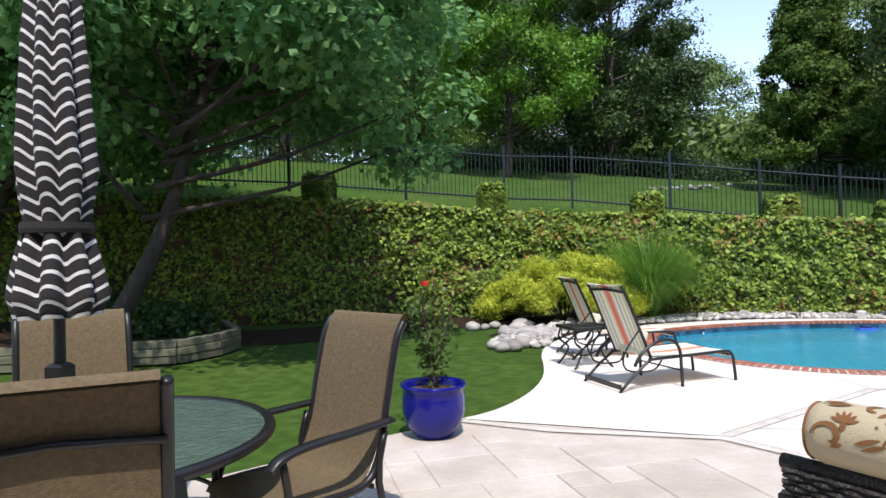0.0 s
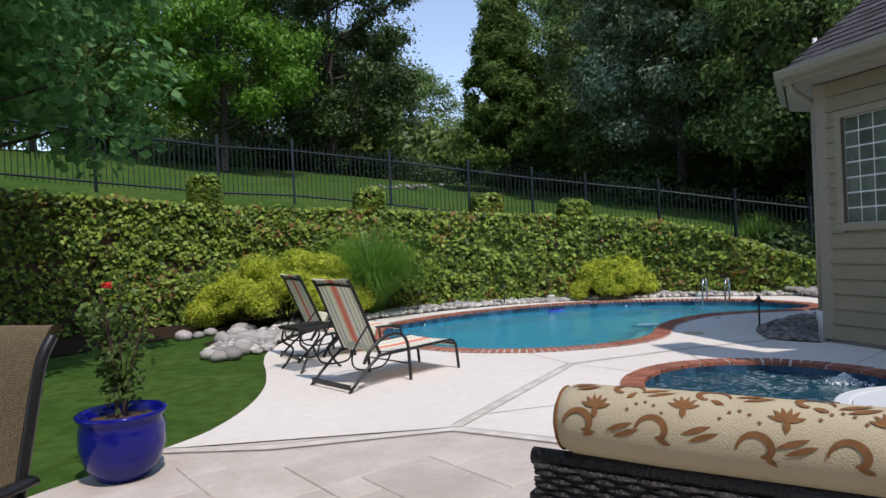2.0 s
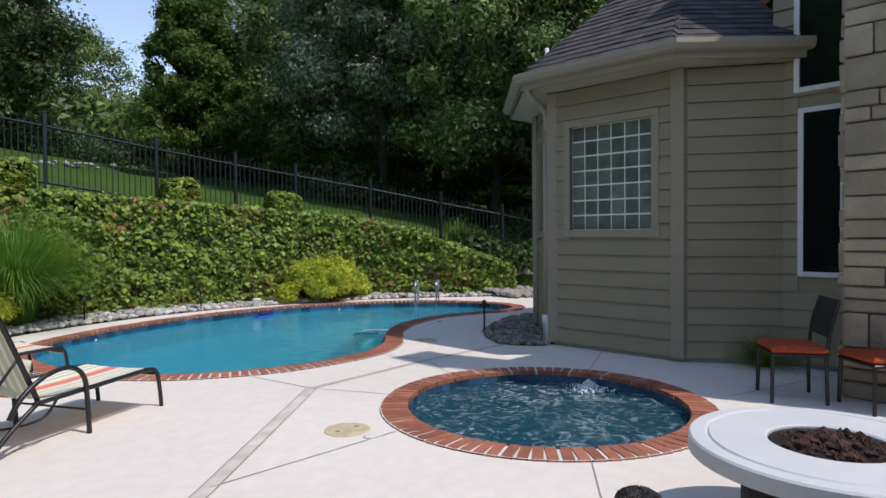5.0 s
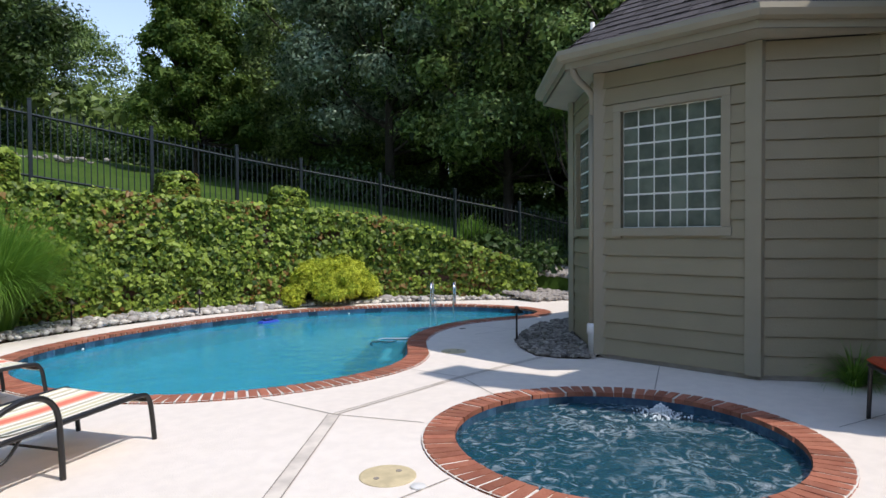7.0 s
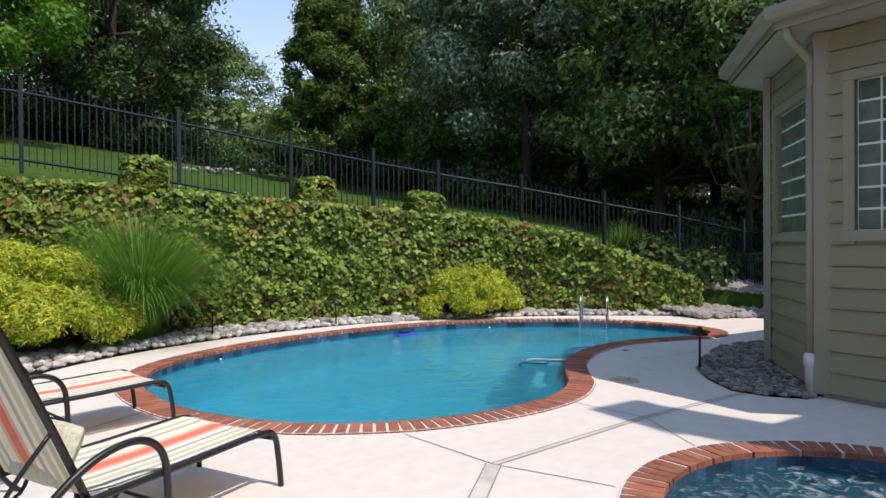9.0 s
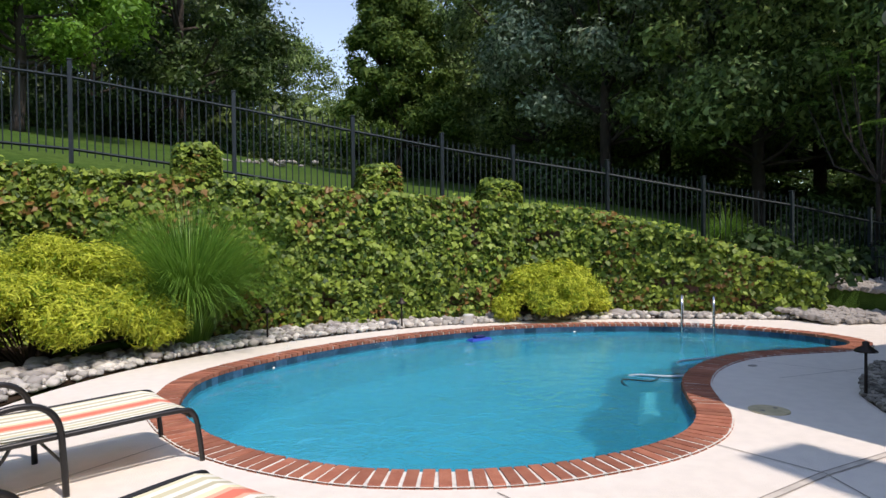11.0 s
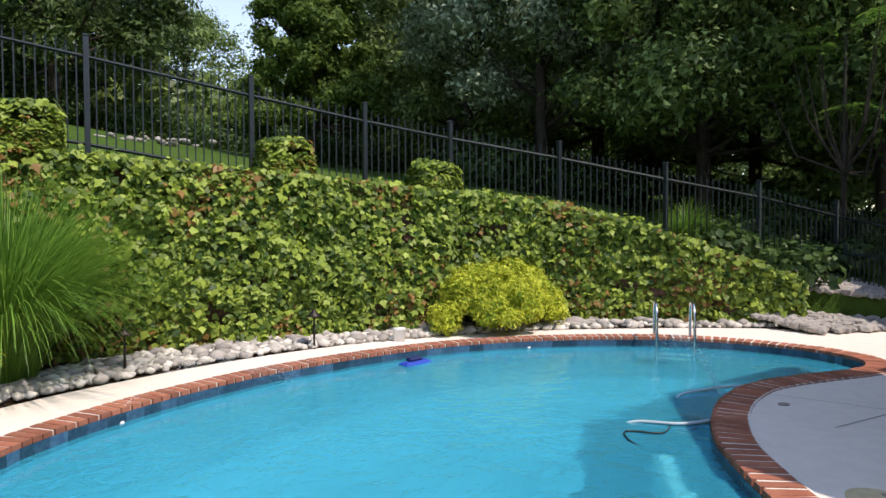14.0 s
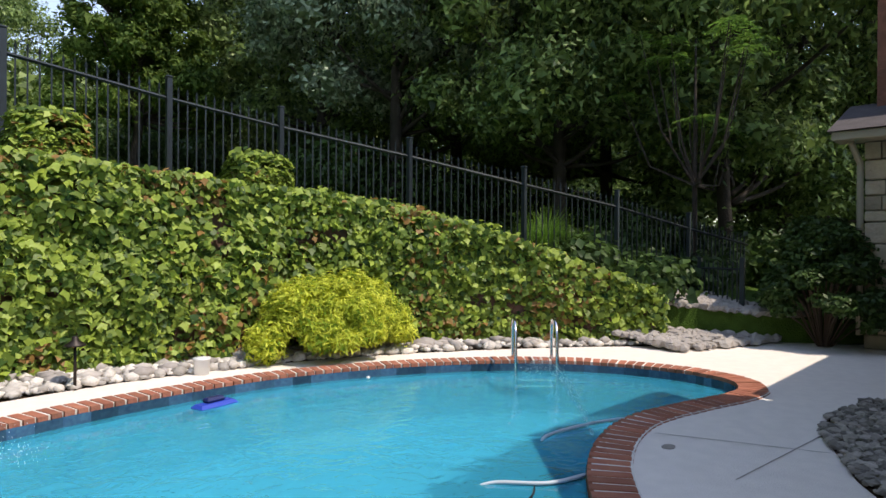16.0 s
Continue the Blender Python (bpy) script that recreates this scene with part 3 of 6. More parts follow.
def water(name, outline, inset, z, material, label):
    rim = offset(outline, -inset)
    ob = put(name, from_bm(name, sheet([tuple(p) for p in rim], [], z)), material)
    ob.visible_shadow = False
    return tagged(ob, label, "water", kind="structure")


water("water_pool", POOL, 0.29, -0.11, M_WATER, "clear turquoise pool water with small ripples")
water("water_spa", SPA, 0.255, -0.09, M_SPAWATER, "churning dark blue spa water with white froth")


def coping(parent, outline, width, step, name="brick"):
    """A mortar ring with header bricks laid across it, rounded towards the water."""
    o2, i2 = offset(outline, 0.0), offset(outline, -width + 0.035)
    n = len(o2)
    mm = Mesh()
    for i in range(n):
        j = (i + 1) % n
        mm.add([(o2[i].x, o2[i].y, 0.013), (o2[j].x, o2[j].y, 0.013), (i2[j].x, i2[j].y, 0.013), (i2[i].x, i2[i].y, 0.013),
                (i2[i].x, i2[i].y, -0.06), (i2[j].x, i2[j].y, -0.06)], [(0, 1, 2, 3), (3, 2, 5, 4)])
    put("mortar_bed", mm, M_MORTAR, parent, "pale mortar between the bricks")
    out = []
    for p, d in even([q for q in outline], step, True):
        d = d.to_2d()
        nrm = Vector((d.y, -d.x))
        out.append((p.to_2d() + nrm * (width / 2 - 0.004), math.atan2(d.y, d.x)))
    return out


POOL_BRICKS = coping(pool, POOL, 0.30, 0.112)
SPA_BRICKS = coping(spa, SPA, 0.27, 0.112)

put("step", Mesh().box((0, 0, -1.02), (0.9, 0.36, 1.15), bevel=0.05), M_STEP, pool, "pale plaster entry step under water", m=pose(7.40, 9.85, 0, 0, 0, 44))

# ---- retaining wall with ivy ----
wall_ob = thing("wall_garden", Matrix(), "tall brown block retaining wall covered with climbing ivy", "retaining wall", kind="structure")
wm = Mesh()
P2 = [p.to_2d() for p in WLINE]
back = offset(P2, 0.55, False)
n = len(P2)
for i in range(n - 1):
    za, zb = WLINE[i].z - 0.12, WLINE[i + 1].z - 0.12
    a, b, c, d = P2[i], P2[i + 1], back[i + 1], back[i]
    wm.add([(a.x, a.y, -0.3), (b.x, b.y, -0.3), (b.x, b.y, zb), (a.x, a.y, za), (d.x, d.y, za), (c.x, c.y, zb), (c.x, c.y, -0.3), (d.x, d.y, -0.3)],
           [(0, 1, 2, 3), (3, 2, 5, 4), (4, 5, 6, 7)])
e = n - 1
wm.add([(*P2[e], -0.3), (*back[e], -0.3), (*back[e], WLINE[e].z - 0.12), (*P2[e], WLINE[e].z - 0.12)], [(0, 1, 2, 3)])
put("wall_body", wm, M_BLOCKWALL, wall_ob)
PILLARS = [(-5.0, 14.72, 3.78), (-0.6, 16.25, 3.48), (3.5, 16.3, 3.1), (6.7, 15.98, 2.84), (9.13, 15.6, 2.6)]
for x, y, z in PILLARS:
    put("pillar", Mesh().box((x, y + 0.33, z / 2 - 0.12), (0.55, 0.5, z - 0.24), bevel=0.03), M_BLOCKWALL, wall_ob, "square block pillar wrapped in ivy")


def ivy_cover():
    pos, nrm = [], []
    for i in range(n - 1):
        a, b = WLINE[i], WLINE[i + 1]
        d = (b - a).to_2d()
        ln = d.length
        out = Vector((d.y, -d.x)).normalized()
        h = (a.z + b.z) / 2
        dens = 900
        cnt = int(ln * h * dens)
        for _ in range(cnt):
            u, v = rng.random(), rng.random() ** 0.9
            p = a.lerp(b, u)
            z = v * p.z
            bulge = 0.14 + 0.12 * noise.noise((p.x * 1.1, p.y * 1.1, z * 1.3)) + 0.10 * noise.noise((p.x * 3.5, p.y * 3.5, z * 3.5)) + 0.04 * rng.normal()
            if noise.noise((p.x * 1.7 + 9, p.y * 1.7, z * 2.2)) > 0.46 and rng.random() < 0.75:
                continue
            if p.x < -2.5 and rng.random() < 0.62:
                continue
            pos.append((p.x + out.x * bulge, p.y + out.y * bulge, z))
            nrm.append((out.x + rng.normal() * 0.5, out.y + rng.normal() * 0.5, 0.55 + rng.normal() * 0.5))
        for _ in range(int(ln * 0.6 * dens)):
            u = rng.random()
            p = a.lerp(b, u)
            dd = -0.12 + 0.62 * rng.random()
            zz = p.z - 0.06 + 0.07 * noise.noise((p.x * 2.2, p.y * 2.2, 5)) + 0.05 * rng.normal()
            pos.append((p.x - out.x * dd, p.y - out.y * dd, zz))
            nrm.append((out.x * 0.3 + rng.normal() * 0.5, out.y * 0.3 + rng.normal() * 0.5, 1.0))
    for x, y, z in PILLARS:
        for _ in range(3400):
            w = rng.random() * 2 * math.pi
            q = Vector((math.cos(w), math.sin(w)))
            k = 0.36 / max(abs(q.x), abs(q.y))
            k = min(k, 0.46)
            v = rng.random()
            zz = z - 0.75 * (1 - v) ** 1.2
            if v > 0.72:
                k *= math.sqrt(rng.random())
                zz = z + 0.04 - 0.10 * (k / 0.46) ** 4
            pos.append((x + q.x * k, y + 0.22 + q.y * k, zz + 0.04 * rng.normal()))
            nrm.append((q.x * 0.8 + rng.normal() * 0.4, q.y * 0.8 + rng.normal() * 0.4, 1.0 + rng.normal() * 0.4))
    return leaves_mesh("ivy", np.array(pos), np.array(nrm), 0.104, kind="ivy", droop=1.2)


tagged(put("ivy", ivy_cover(), M_IVY), "dense green ivy with some reddish leaves covering the wall", "ivy", kind="stuff")

# ---- fence ----
FENCE = [(-14.2, 11.9, 5.4), (-9.6, 13.9, 5.25), (-5.9, 15.1, 5.1), (-3.0, 16.4, 4.88), (-0.3, 17.2, 4.65), (1.6, 17.2, 4.54), (4.2, 17.03, 4.22), (6.4, 16.8, 3.9), (8.2, 16.5, 3.63),
         (9.7, 16.16, 3.42), (11.5, 15.3, 3.1), (13.2, 14.3, 2.72), (14.9, 13.5, 2.4), (16.6, 12.9, 2.05), (18.4, 12.4, 1.75)]


def iron_fence():
    f = thing("iron_fence", Matrix(), "dark iron picket fence with spear tips on top of the slope", "fence")
    pick = Mesh().box((0, 0, -0.76), (0.018, 0.018, 1.4)).lathe([(0.014, -0.06), (0.017, -0.04), (0.003, 0.03)], sides=4).data("picket")
    post = Mesh().box((0, 0, -0.80), (0.07, 0.07, 1.72), bevel=0.006).box((0, 0, 0.075), (0.085, 0.085, 0.03), bevel=0.01).data("post")
    for a, b in zip(FENCE, FENCE[1:]):
        A, B = Vector(a), Vector(b)
        put("post", post, M_POST, f, "slate grey square fence post", m=Matrix.Translation(A))
        d = B - A
        ang = math.atan2(d.y, d.x)
        k = max(2, round(d.to_2d().length / 0.118))
        for i in range(1, k):
            p = A.lerp(B, i / k)
            put("picket", pick, M_IRON, f, m=Matrix.Translation(p - Vector((0, 0, 0.06))) @ Matrix.Rotation(ang, 4, "Z"))
        for dz in (-0.22, -1.42):
            put("rail", Mesh().tube([A + Vector((0, 0, dz)), B + Vector((0, 0, dz))], 0.0, 4, flat=(0.026, 0.026)), M_IRON, f)
    return f


iron_fence()

house = thing("house", Matrix(), "tan lap-sided house with an octagonal bay and stone chimney", "house")


def edge_pose(p, q, z=0.0):
    """A pose at p with x towards q, y to the left of that way and z up."""
    d = Vector(q) - Vector(p)
    return Matrix.Translation((p[0], p[1], z)) @ Matrix.Rotation(math.atan2(d.y, d.x), 4, "Z"), d.length


BOARDS = {}


def board(ln):
    key = round(ln, 3)
    if key not in BOARDS:
        BOARDS[key] = Mesh().add([(0, -0.014, 0.199), (0, -0.038, 0.0), (0, 0.0, 0.0), (0, 0.0, 0.199), (ln, -0.014, 0.199), (ln, -0.038, 0.0), (ln, 0.0, 0.0), (ln, 0.0, 0.199)],
                                 [(0, 1, 5, 4), (1, 2, 6, 5), (0, 3, 2, 1), (4, 5, 6, 7), (0, 4, 7, 3)]).data("siding_board")
    return BOARDS[key]


def sided_wall(p, q, z1, hole=None, z0=0.06, thick=0.16):
    """A lap-sided wall whose outer face runs from p to q, seen with p on the left; hole = (x0, x1, zlow, zhigh)."""
    m, ln = edge_pose(p, q)
    rects = [(0, ln, 0.0, z1)] if not hole else [(0, hole[0], 0.0, z1), (hole[1], ln, 0.0, z1), (hole[0], hole[1], 0.0, hole[2]), (hole[0], hole[1], hole[3], z1)]
    body = Mesh()
    for a, b, c, d in rects:
        if b - a > 0.01 and d - c > 0.01:
            body.box(((a + b) / 2, thick / 2, (c + d) / 2), (b - a, thick, d - c))
    w = put("wall", body, M_SIDING, house, "tan painted lap siding", m=m)
    put("foundation", Mesh().box((ln / 2, 0.02, 0.02), (ln, 0.05, 0.09)), M_JOINT, w)
    z = z0
    while z < z1 - 0.02:
        spans = [(0.0, ln)]
        if hole and z + 0.21 > hole[2] - 0.02 and z < hole[3] + 0.02:
            spans = [(0.0, hole[0]), (hole[1], ln)]
        for a, b in spans:
            if b - a > 0.02:
                put("siding_board", board(b - a), M_SIDING, w, m=Matrix.Translation((a, -0.002, z)))
        z += 0.21
    return w, m, ln


def block_window(m, x0, x1, z0, z1, cols=6, rows=7):
    """A glass block window with its trim in a wall's own pose."""
    w = put("window", Mesh().box(((x0 + x1) / 2, 0.054, (z0 + z1) / 2), (x1 - x0, 0.04, z1 - z0)), M_GBMORT, house, "glass block window in white joints", m=m)
    fr = Mesh()
    t = 0.10
    fr.box(((x0 + x1) / 2, -0.015, z1 + t / 2), (x1 - x0 + 2 * t, 0.06, t), bevel=0.005)
    fr.box(((x0 + x1) / 2, -0.015, z0 - t / 2), (x1 - x0 + 2 * t + 0.03, 0.075, t), bevel=0.005)
    for x in (x0 - t / 2, x1 + t / 2):
        fr.box((x, -0.015, (z0 + z1) / 2), (t, 0.06, z1 - z0 - 0.002), bevel=0.005)
    put("window_frame", fr, M_TRIM, w, "tan flat board trim")
    cw, ch = (x1 - x0) / cols, (z1 - z0) / rows
    blk = Mesh().box((0, 0, 0), (cw - 0.020, 0.07, ch - 0.020), bevel=0.008).data("glass_block")
    for i in range(cols):
        for j in range(rows):
            put("glass_block", blk, M_GBLOCK, w, m=Matrix.Translation((x0 + cw * (i + 0.5), 0.062, z0 + ch * (j + 0.5))))
    return w


SOF = 3.63
A0, C0, L0, F0, G0 = (9.25, 4.14), (8.57, 5.11), (8.50, 6.97), (9.78, 8.23), (11.6, 8.2)
HOLE = (0.30, 1.51, 1.66, 3.10)
sided_wall(C0, A0, SOF)
_, mw, _ = sided_wall(L0, C0, SOF, HOLE)
block_window(mw, *HOLE)
_, mw, lnf = sided_wall(F0, L0, SOF, (0.30, 1.51, 1.66, 3.10))
block_window(mw, 0.30, 1.51, 1.66, 3.10)
sided_wall(G0, F0, SOF)
for c, turn in ((C0, -17), (L0, 23), (F0, 68)):
    put("corner_board", Mesh().box((0, 0, SOF / 2 + 0.02), (0.17, 0.10, SOF - 0.05), bevel=0.004), M_TRIM, house, m=pose(c[0] - 0.015, c[1], 0, 0, 0, turn - 75))
# Eaves, gutter and bay roof.
EAVE = [(9.21, 3.88), (8.13, 4.93), (8.06, 7.20), (9.62, 8.72), (11.8, 8.68)]
WALLS = [(9.24, 4.12), C0, L0, F0, G0]
APEX = Vector((10.8, 6.13, 6.2))
so = Mesh()
for i in range(4):
    a, b, c, d = EAVE[i], EAVE[i + 1], WALLS[i + 1], WALLS[i]
    so.add([(*a, 3.64), (*b, 3.64), (*c, 3.64), (*d, 3.64), (*a, 3.66), (*b, 3.66), (*c, 3.66), (*d, 3.66)], [(0, 1, 2, 3), (7, 6, 5, 4)])
    m, ln = edge_pose(b, a)
    put("fascia", Mesh().box((ln / 2, 0.01, 3.74), (ln, 0.025, 0.20)), M_TRIM, house, "tan fascia board", m=m)
    prof = [(-0.015, 3.84), (-0.11, 3.86), (-0.12, 3.80), (-0.095, 3.74), (-0.015, 3.72)]
    gv = [(x, y, z) for x in (-0.05, ln + 0.05) for y, z in prof]
    k = len(prof)
    put("gutter", Mesh().add(gv, [(j, j + 1, k + j + 1, k + j) for j in range(k - 1)] + [tuple(range(k)), tuple(range(k, 2 * k))[::-1]]), M_TRIM, house, "tan metal gutter", m=m)
put("soffit", so, M_SOFFIT, house)
roof = put("roof", Mesh().add([(*p, 3.84) for p in EAVE] + [tuple(APEX)], [(i + 1, i, 5) for i in range(4)]), M_SHINGLE, house, "dark grey asphalt shingle hip roof")
shm = Mesh()
for i in range(4):
    a, b = Vector((*EAVE[i + 1], 3.86)), Vector((*EAVE[i], 3.86))
    up = APEX + Vector((0, 0, 0.03))
    mid = (a + b) / 2
    along = (b - a).normalized()
    foot = a + along * (up - a).dot(along)
    rise = up - foot
    nrm = along.cross(rise).normalized()
    if nrm.z < 0:
        nrm = -nrm
    courses = int(rise.length / 0.14)
    for k in range(courses):
        t0, t1 = k / courses, min(1.0, (k + 1.15) / courses)
        l0, r0 = a.lerp(up, t0), b.lerp(up, t0)
        w = (r0 - l0).length
        x = -rng.random() * 0.3
        while x < w:
            wd = rng.uniform(0.16, 0.36)
            xa, xb = max(0, x), min(w, x + wd - 0.006)
            x += wd
            if xb - xa < 0.03:
                continue
            lift = 0.012 + 0.012 * rng.random()
            dn = -rise.normalized() * rng.uniform(0, 0.02)
            p, q = l0 + along * xa + dn, l0 + along * xb + dn
            s = rise * (t1 - t0)
            inx = (up - l0).dot(along) * (t1 - t0) / max(1e-6, 1 - t0)
            pt, qt = p + s, q + s
            shm.add([p + nrm * lift, q + nrm * lift, qt + nrm * 0.004, pt + nrm * 0.004, p, q], [(0, 1, 2, 3), (4, 5, 1, 0)])
tagged(put("shingle", shm, M_SHINGLE, roof), kind="stuff")
# Downspout with white pipe boot.
ds = Mesh().tube(smooth_line([(8.12, 7.13, 3.72), (8.13, 7.1, 3.55), (8.36, 7.05, 3.40), (8.44, 7.06, 3.3), (8.44, 7.06, 3.1)], 5), 0.04, 10, flat=(0.042, 0.05))
ds.tube([(8.44, 7.06, 3.12), (8.44, 7.06, 0.4)], 0.04, 10, flat=(0.042, 0.05))
put("downspout", ds, M_TRIM, house, "tan metal downspout", smooth=True)
put("pipe_boot", Mesh().lathe([(0.055, 0.0), (0.055, 0.30), (0.07, 0.31), (0.07, 0.42), (0.05, 0.44)], (8.44, 7.06, 0.0), 16), M_PVC, house, "white plastic drain pipe", smooth=True)
put("roof_vent", Mesh().lathe([(0.03, -0.3), (0.03, 0.14), (0.024, 0.14)], (8.6, 7.15, 4.2), 12), M_WHITE, house, "white vent pipe", smooth=True)
# Main house: window wall, stone chimney, upper walls and roof.
_, mw, _ = sided_wall((9.25, 4.25), (9.25, 3.0), 6.4, (0.28, 0.78, 1.08, 3.06))


def tall_window(m, x0, x1, z0, z1):
    w = put("window", Mesh().box(((x0 + x1) / 2, -0.02, (z0 + z1) / 2), (x1 - x0, 0.02, z1 - z0)), M_GLASS, house, "dark glass window in a white frame", m=m)
    fr = Mesh()
    for x in (x0 + 0.03, x1 - 0.03):
        fr.box((x, -0.01, (z0 + z1) / 2), (0.06, 0.08, z1 - z0), bevel=0.006)
    for z in (z0 + 0.03, z1 - 0.03):
        fr.box(((x0 + x1) / 2, -0.012, z), (x1 - x0 - 0.122, 0.08, 0.06), bevel=0.006)
    put("window_frame", fr, M_WHITE, w, "white vinyl window frame")


tall_window(mw, 0.28, 0.78, 1.08, 3.06)
up_w = put("window", Mesh().box((0.53, -0.03, 4.5), (0.50, 0.02, 2.4)), M_GLASS, house, "dark glass window in a white frame", m=mw)
fr = Mesh()
for x in (0.27, 0.79):
    fr.box((x, -0.035, 4.5), (0.06, 0.07, 2.52), bevel=0.006)
for z in (3.27, 5.73):
    fr.box((0.53, -0.037, z), (0.46, 0.07, 0.06), bevel=0.006)
put("window_frame", fr, M_WHITE, up_w, "white vinyl window frame")
# The stack above the roof is unseen, placed so its shadow falls by the spa.
chim = put("chimney", Mesh().box((8.65, 2.20, 3.1), (1.16, 2.0, 6.2)).box((8.36, 1.62, 8.2), (0.56, 0.8, 4.0)).box((8.36, 1.62, 10.25), (0.66, 0.9, 0.12)), M_GROUT, house, "tan ashlar stone chimney")


def ashlar(parent, p, q, z0, z1, seed, hmax=0.34):
    """Rough stone blocks in courses on a face from p to q."""
    r = random.Random(seed)
    m, ln = edge_pose(p, q)
    z = z0
    while z < z1 - 0.05:
        h = min(r.uniform(0.12, hmax), z1 - z)
        x = 0.0
        while x < ln - 0.02:
            w = min(r.uniform(0.18, 0.62), ln - x)
            if ln - x - w < 0.12:
                w = ln - x
            st = Mesh().box((x + w / 2, -0.005 - r.uniform(0, 0.03), z + h / 2), (w - 0.016, 0.07, h - 0.016), pose(0, 0, 0, r.uniform(-2, 2), 0, r.uniform(-1.5, 1.5)), bevel=0.014)
            put("stone", st, M_STONE, parent, m=m)
            x += w
        z += h


ashlar(chim, (8.07, 3.21), (8.07, 1.19), 0.0, 5.2, 3)
ashlar(chim, (9.2, 3.20), (8.07, 3.20), 0.0, 5.2, 5)
# The long box at y -6 is an unseen wing, added for its shade.
mainb = Mesh().box((14.4, 0.4, 3.2), (10.2, 7.6, 6.4)).box((1.5, -6.0, 2.9), (24, 4.0, 5.8)).box((15.6, 6.2, 1.8), (7.6, 2.8, 3.6))
put("wall", mainb, M_SIDING, house, "tan painted walls of the main house, with an unseen wing added behind the patio")
mr = Mesh()
mr.add([(9.0, 4.5, 6.4), (9.0, -3.8, 6.4), (19.9, -3.8, 6.4), (19.9, 4.5, 6.4), (12.5, 0.4, 9.4), (16.5, 0.4, 9.4)], [(0, 1, 4), (1, 2, 5, 4), (2, 3, 5), (3, 0, 4, 5), (3, 2, 1, 0)])
# Roof of the unseen wing, there to throw shade on the patio.
mr.add([(-10.9, -3.8, 5.8), (13.9, -3.8, 5.8), (13.9, -8.2, 5.8), (-10.9, -8.2, 5.8), (-8.5, -6, 7.6), (11.5, -6, 7.6)], [(1, 0, 4, 5), (2, 1, 5), (3, 2, 5, 4), (0, 3, 4), (0, 1, 2, 3)])
mr.add([(11.8, 7.95, 3.75), (20, 7.95, 3.75), (20, 4.6, 5.6), (11.8, 4.6, 5.6)], [(0, 1, 2, 3)])
put("roof", mr, M_SHINGLE, house, "dark grey asphalt shingle main roof, also over the unseen added wing")
# The stone wing past the bay.
wing = put("wall", Mesh().box((17.6, 7.35, 1.55), (4.2, 5.0, 3.1)).box((17.9, 8.0, 5.0), (3.0, 3.6, 3.8)), M_GROUT, house, "tan stone wing of the house")
ashlar(wing, (15.48, 9.87), (15.48, 7.4), 0.0, 3.0, 11)
put("wall", Mesh().box((17.85, 7.95, 5.35), (3.2, 3.8, 3.5)), M_BRICKWALL, house, "red brick upper wall")
put("fascia", Mesh().box((15.25, 8.4, 3.06), (0.5, 3.6, 0.12), bevel=0.01).tube([(15.2, 10.0, 2.98), (15.42, 9.92, 2.7), (15.42, 9.92, 0.2)], 0.045, 8), M_TRIM, house, "tan eave and downspout of the wing")
put("roof", Mesh().add([(14.95, 10.25, 3.13), (14.95, 6.4, 3.13), (16.5, 6.4, 3.75), (16.5, 10.25, 3.75), (16.5, 10.25, 3.13), (16.5, 6.4, 3.13)], [(0, 3, 2, 1), (0, 4, 3), (1, 2, 5), (0, 1, 5, 4)]), M_SHINGLE, house, "dark shingle roof of the wing")

# ---- stones, rocks and gravel ----
ico = bmesh.new()
bmesh.ops.create_icosphere(ico, subdivisions=1, radius=1.0)
ICO_V = np.array([v.co[:] for v in ico.verts])
ICO_F = [tuple(v.index for v in f.verts) for f in ico.faces]
ico.free()
ico2 = bmesh.new()
bmesh.ops.create_icosphere(ico2, subdivisions=2, radius=1.0)
ICO2_V = np.array([v.co[:] for v in ico2.verts])
ICO2_F = [tuple(v.index for v in f.verts) for f in ico2.faces]
ico2.free()


def pebbles(name, places, smooth=True):
    """Many rounded stones in one mesh: places are rows of x, y, z and size."""
    m = Mesh()
    for x, y, z, s in places:
        sc = np.array([rng.uniform(0.8, 1.3), rng.uniform(0.7, 1.1), rng.uniform(0.45, 0.75)]) * s
        a = rng.random() * 6.28
        R = np.array([[math.cos(a), -math.sin(a), 0], [math.sin(a), math.cos(a), 0], [0, 0, 1]])
        V = (ICO_V * (1 + 0.14 * rng.normal(size=(len(ICO_V), 1)))) * sc @ R.T + (x, y, z + sc[2] * 0.55)
        m.add(V.tolist(), ICO_F)
    return m.data(name, smooth)


def along_band(line, width, count, size, lift=0.0):
    ev = even(line, 0.05)
    out = []
    for _ in range(count):
        p, d = ev[int(rng.integers(len(ev)))]
        o = (rng.random() - 0.5) * width
        out.append((p.x - d.y * o, p.y + d.x * o, lift + 0.02 * rng.random(), size * rng.uniform(0.55, 1.5)))
    return out


BED = smooth_line([(0.35, 10.6), (0.5, 11.7), (1.0, 12.8), (2.0, 13.85), (3.2, 14.65), (4.6, 15.2), (6.0, 15.5), (7.8, 15.5), (9.9, 15.05), (11.8, 14.1), (13.4, 13.0), (14.4, 12.4)], 5)
stone_bed = tagged(put("river_stone_bed", pebbles("river_stone_bed", along_band(BED, 1.05, 3400, 0.062)), M_PEBBLE), "pale rounded river stones in a bed along the wall", "stones", kind="stuff")
one_stone = [pebbles("stone", [(0, 0, 0, q)]) for q in (0.06, 0.07, 0.085, 0.10, 0.12)]
for x, y, z, q in along_band(BED, 0.95, 260, 0.09, 0.03):
    put("stone", one_stone[int(rng.integers(5))], M_ROCK, stone_bed, m=pose(x, y, z, 0, 0, 360 * rng.random()))


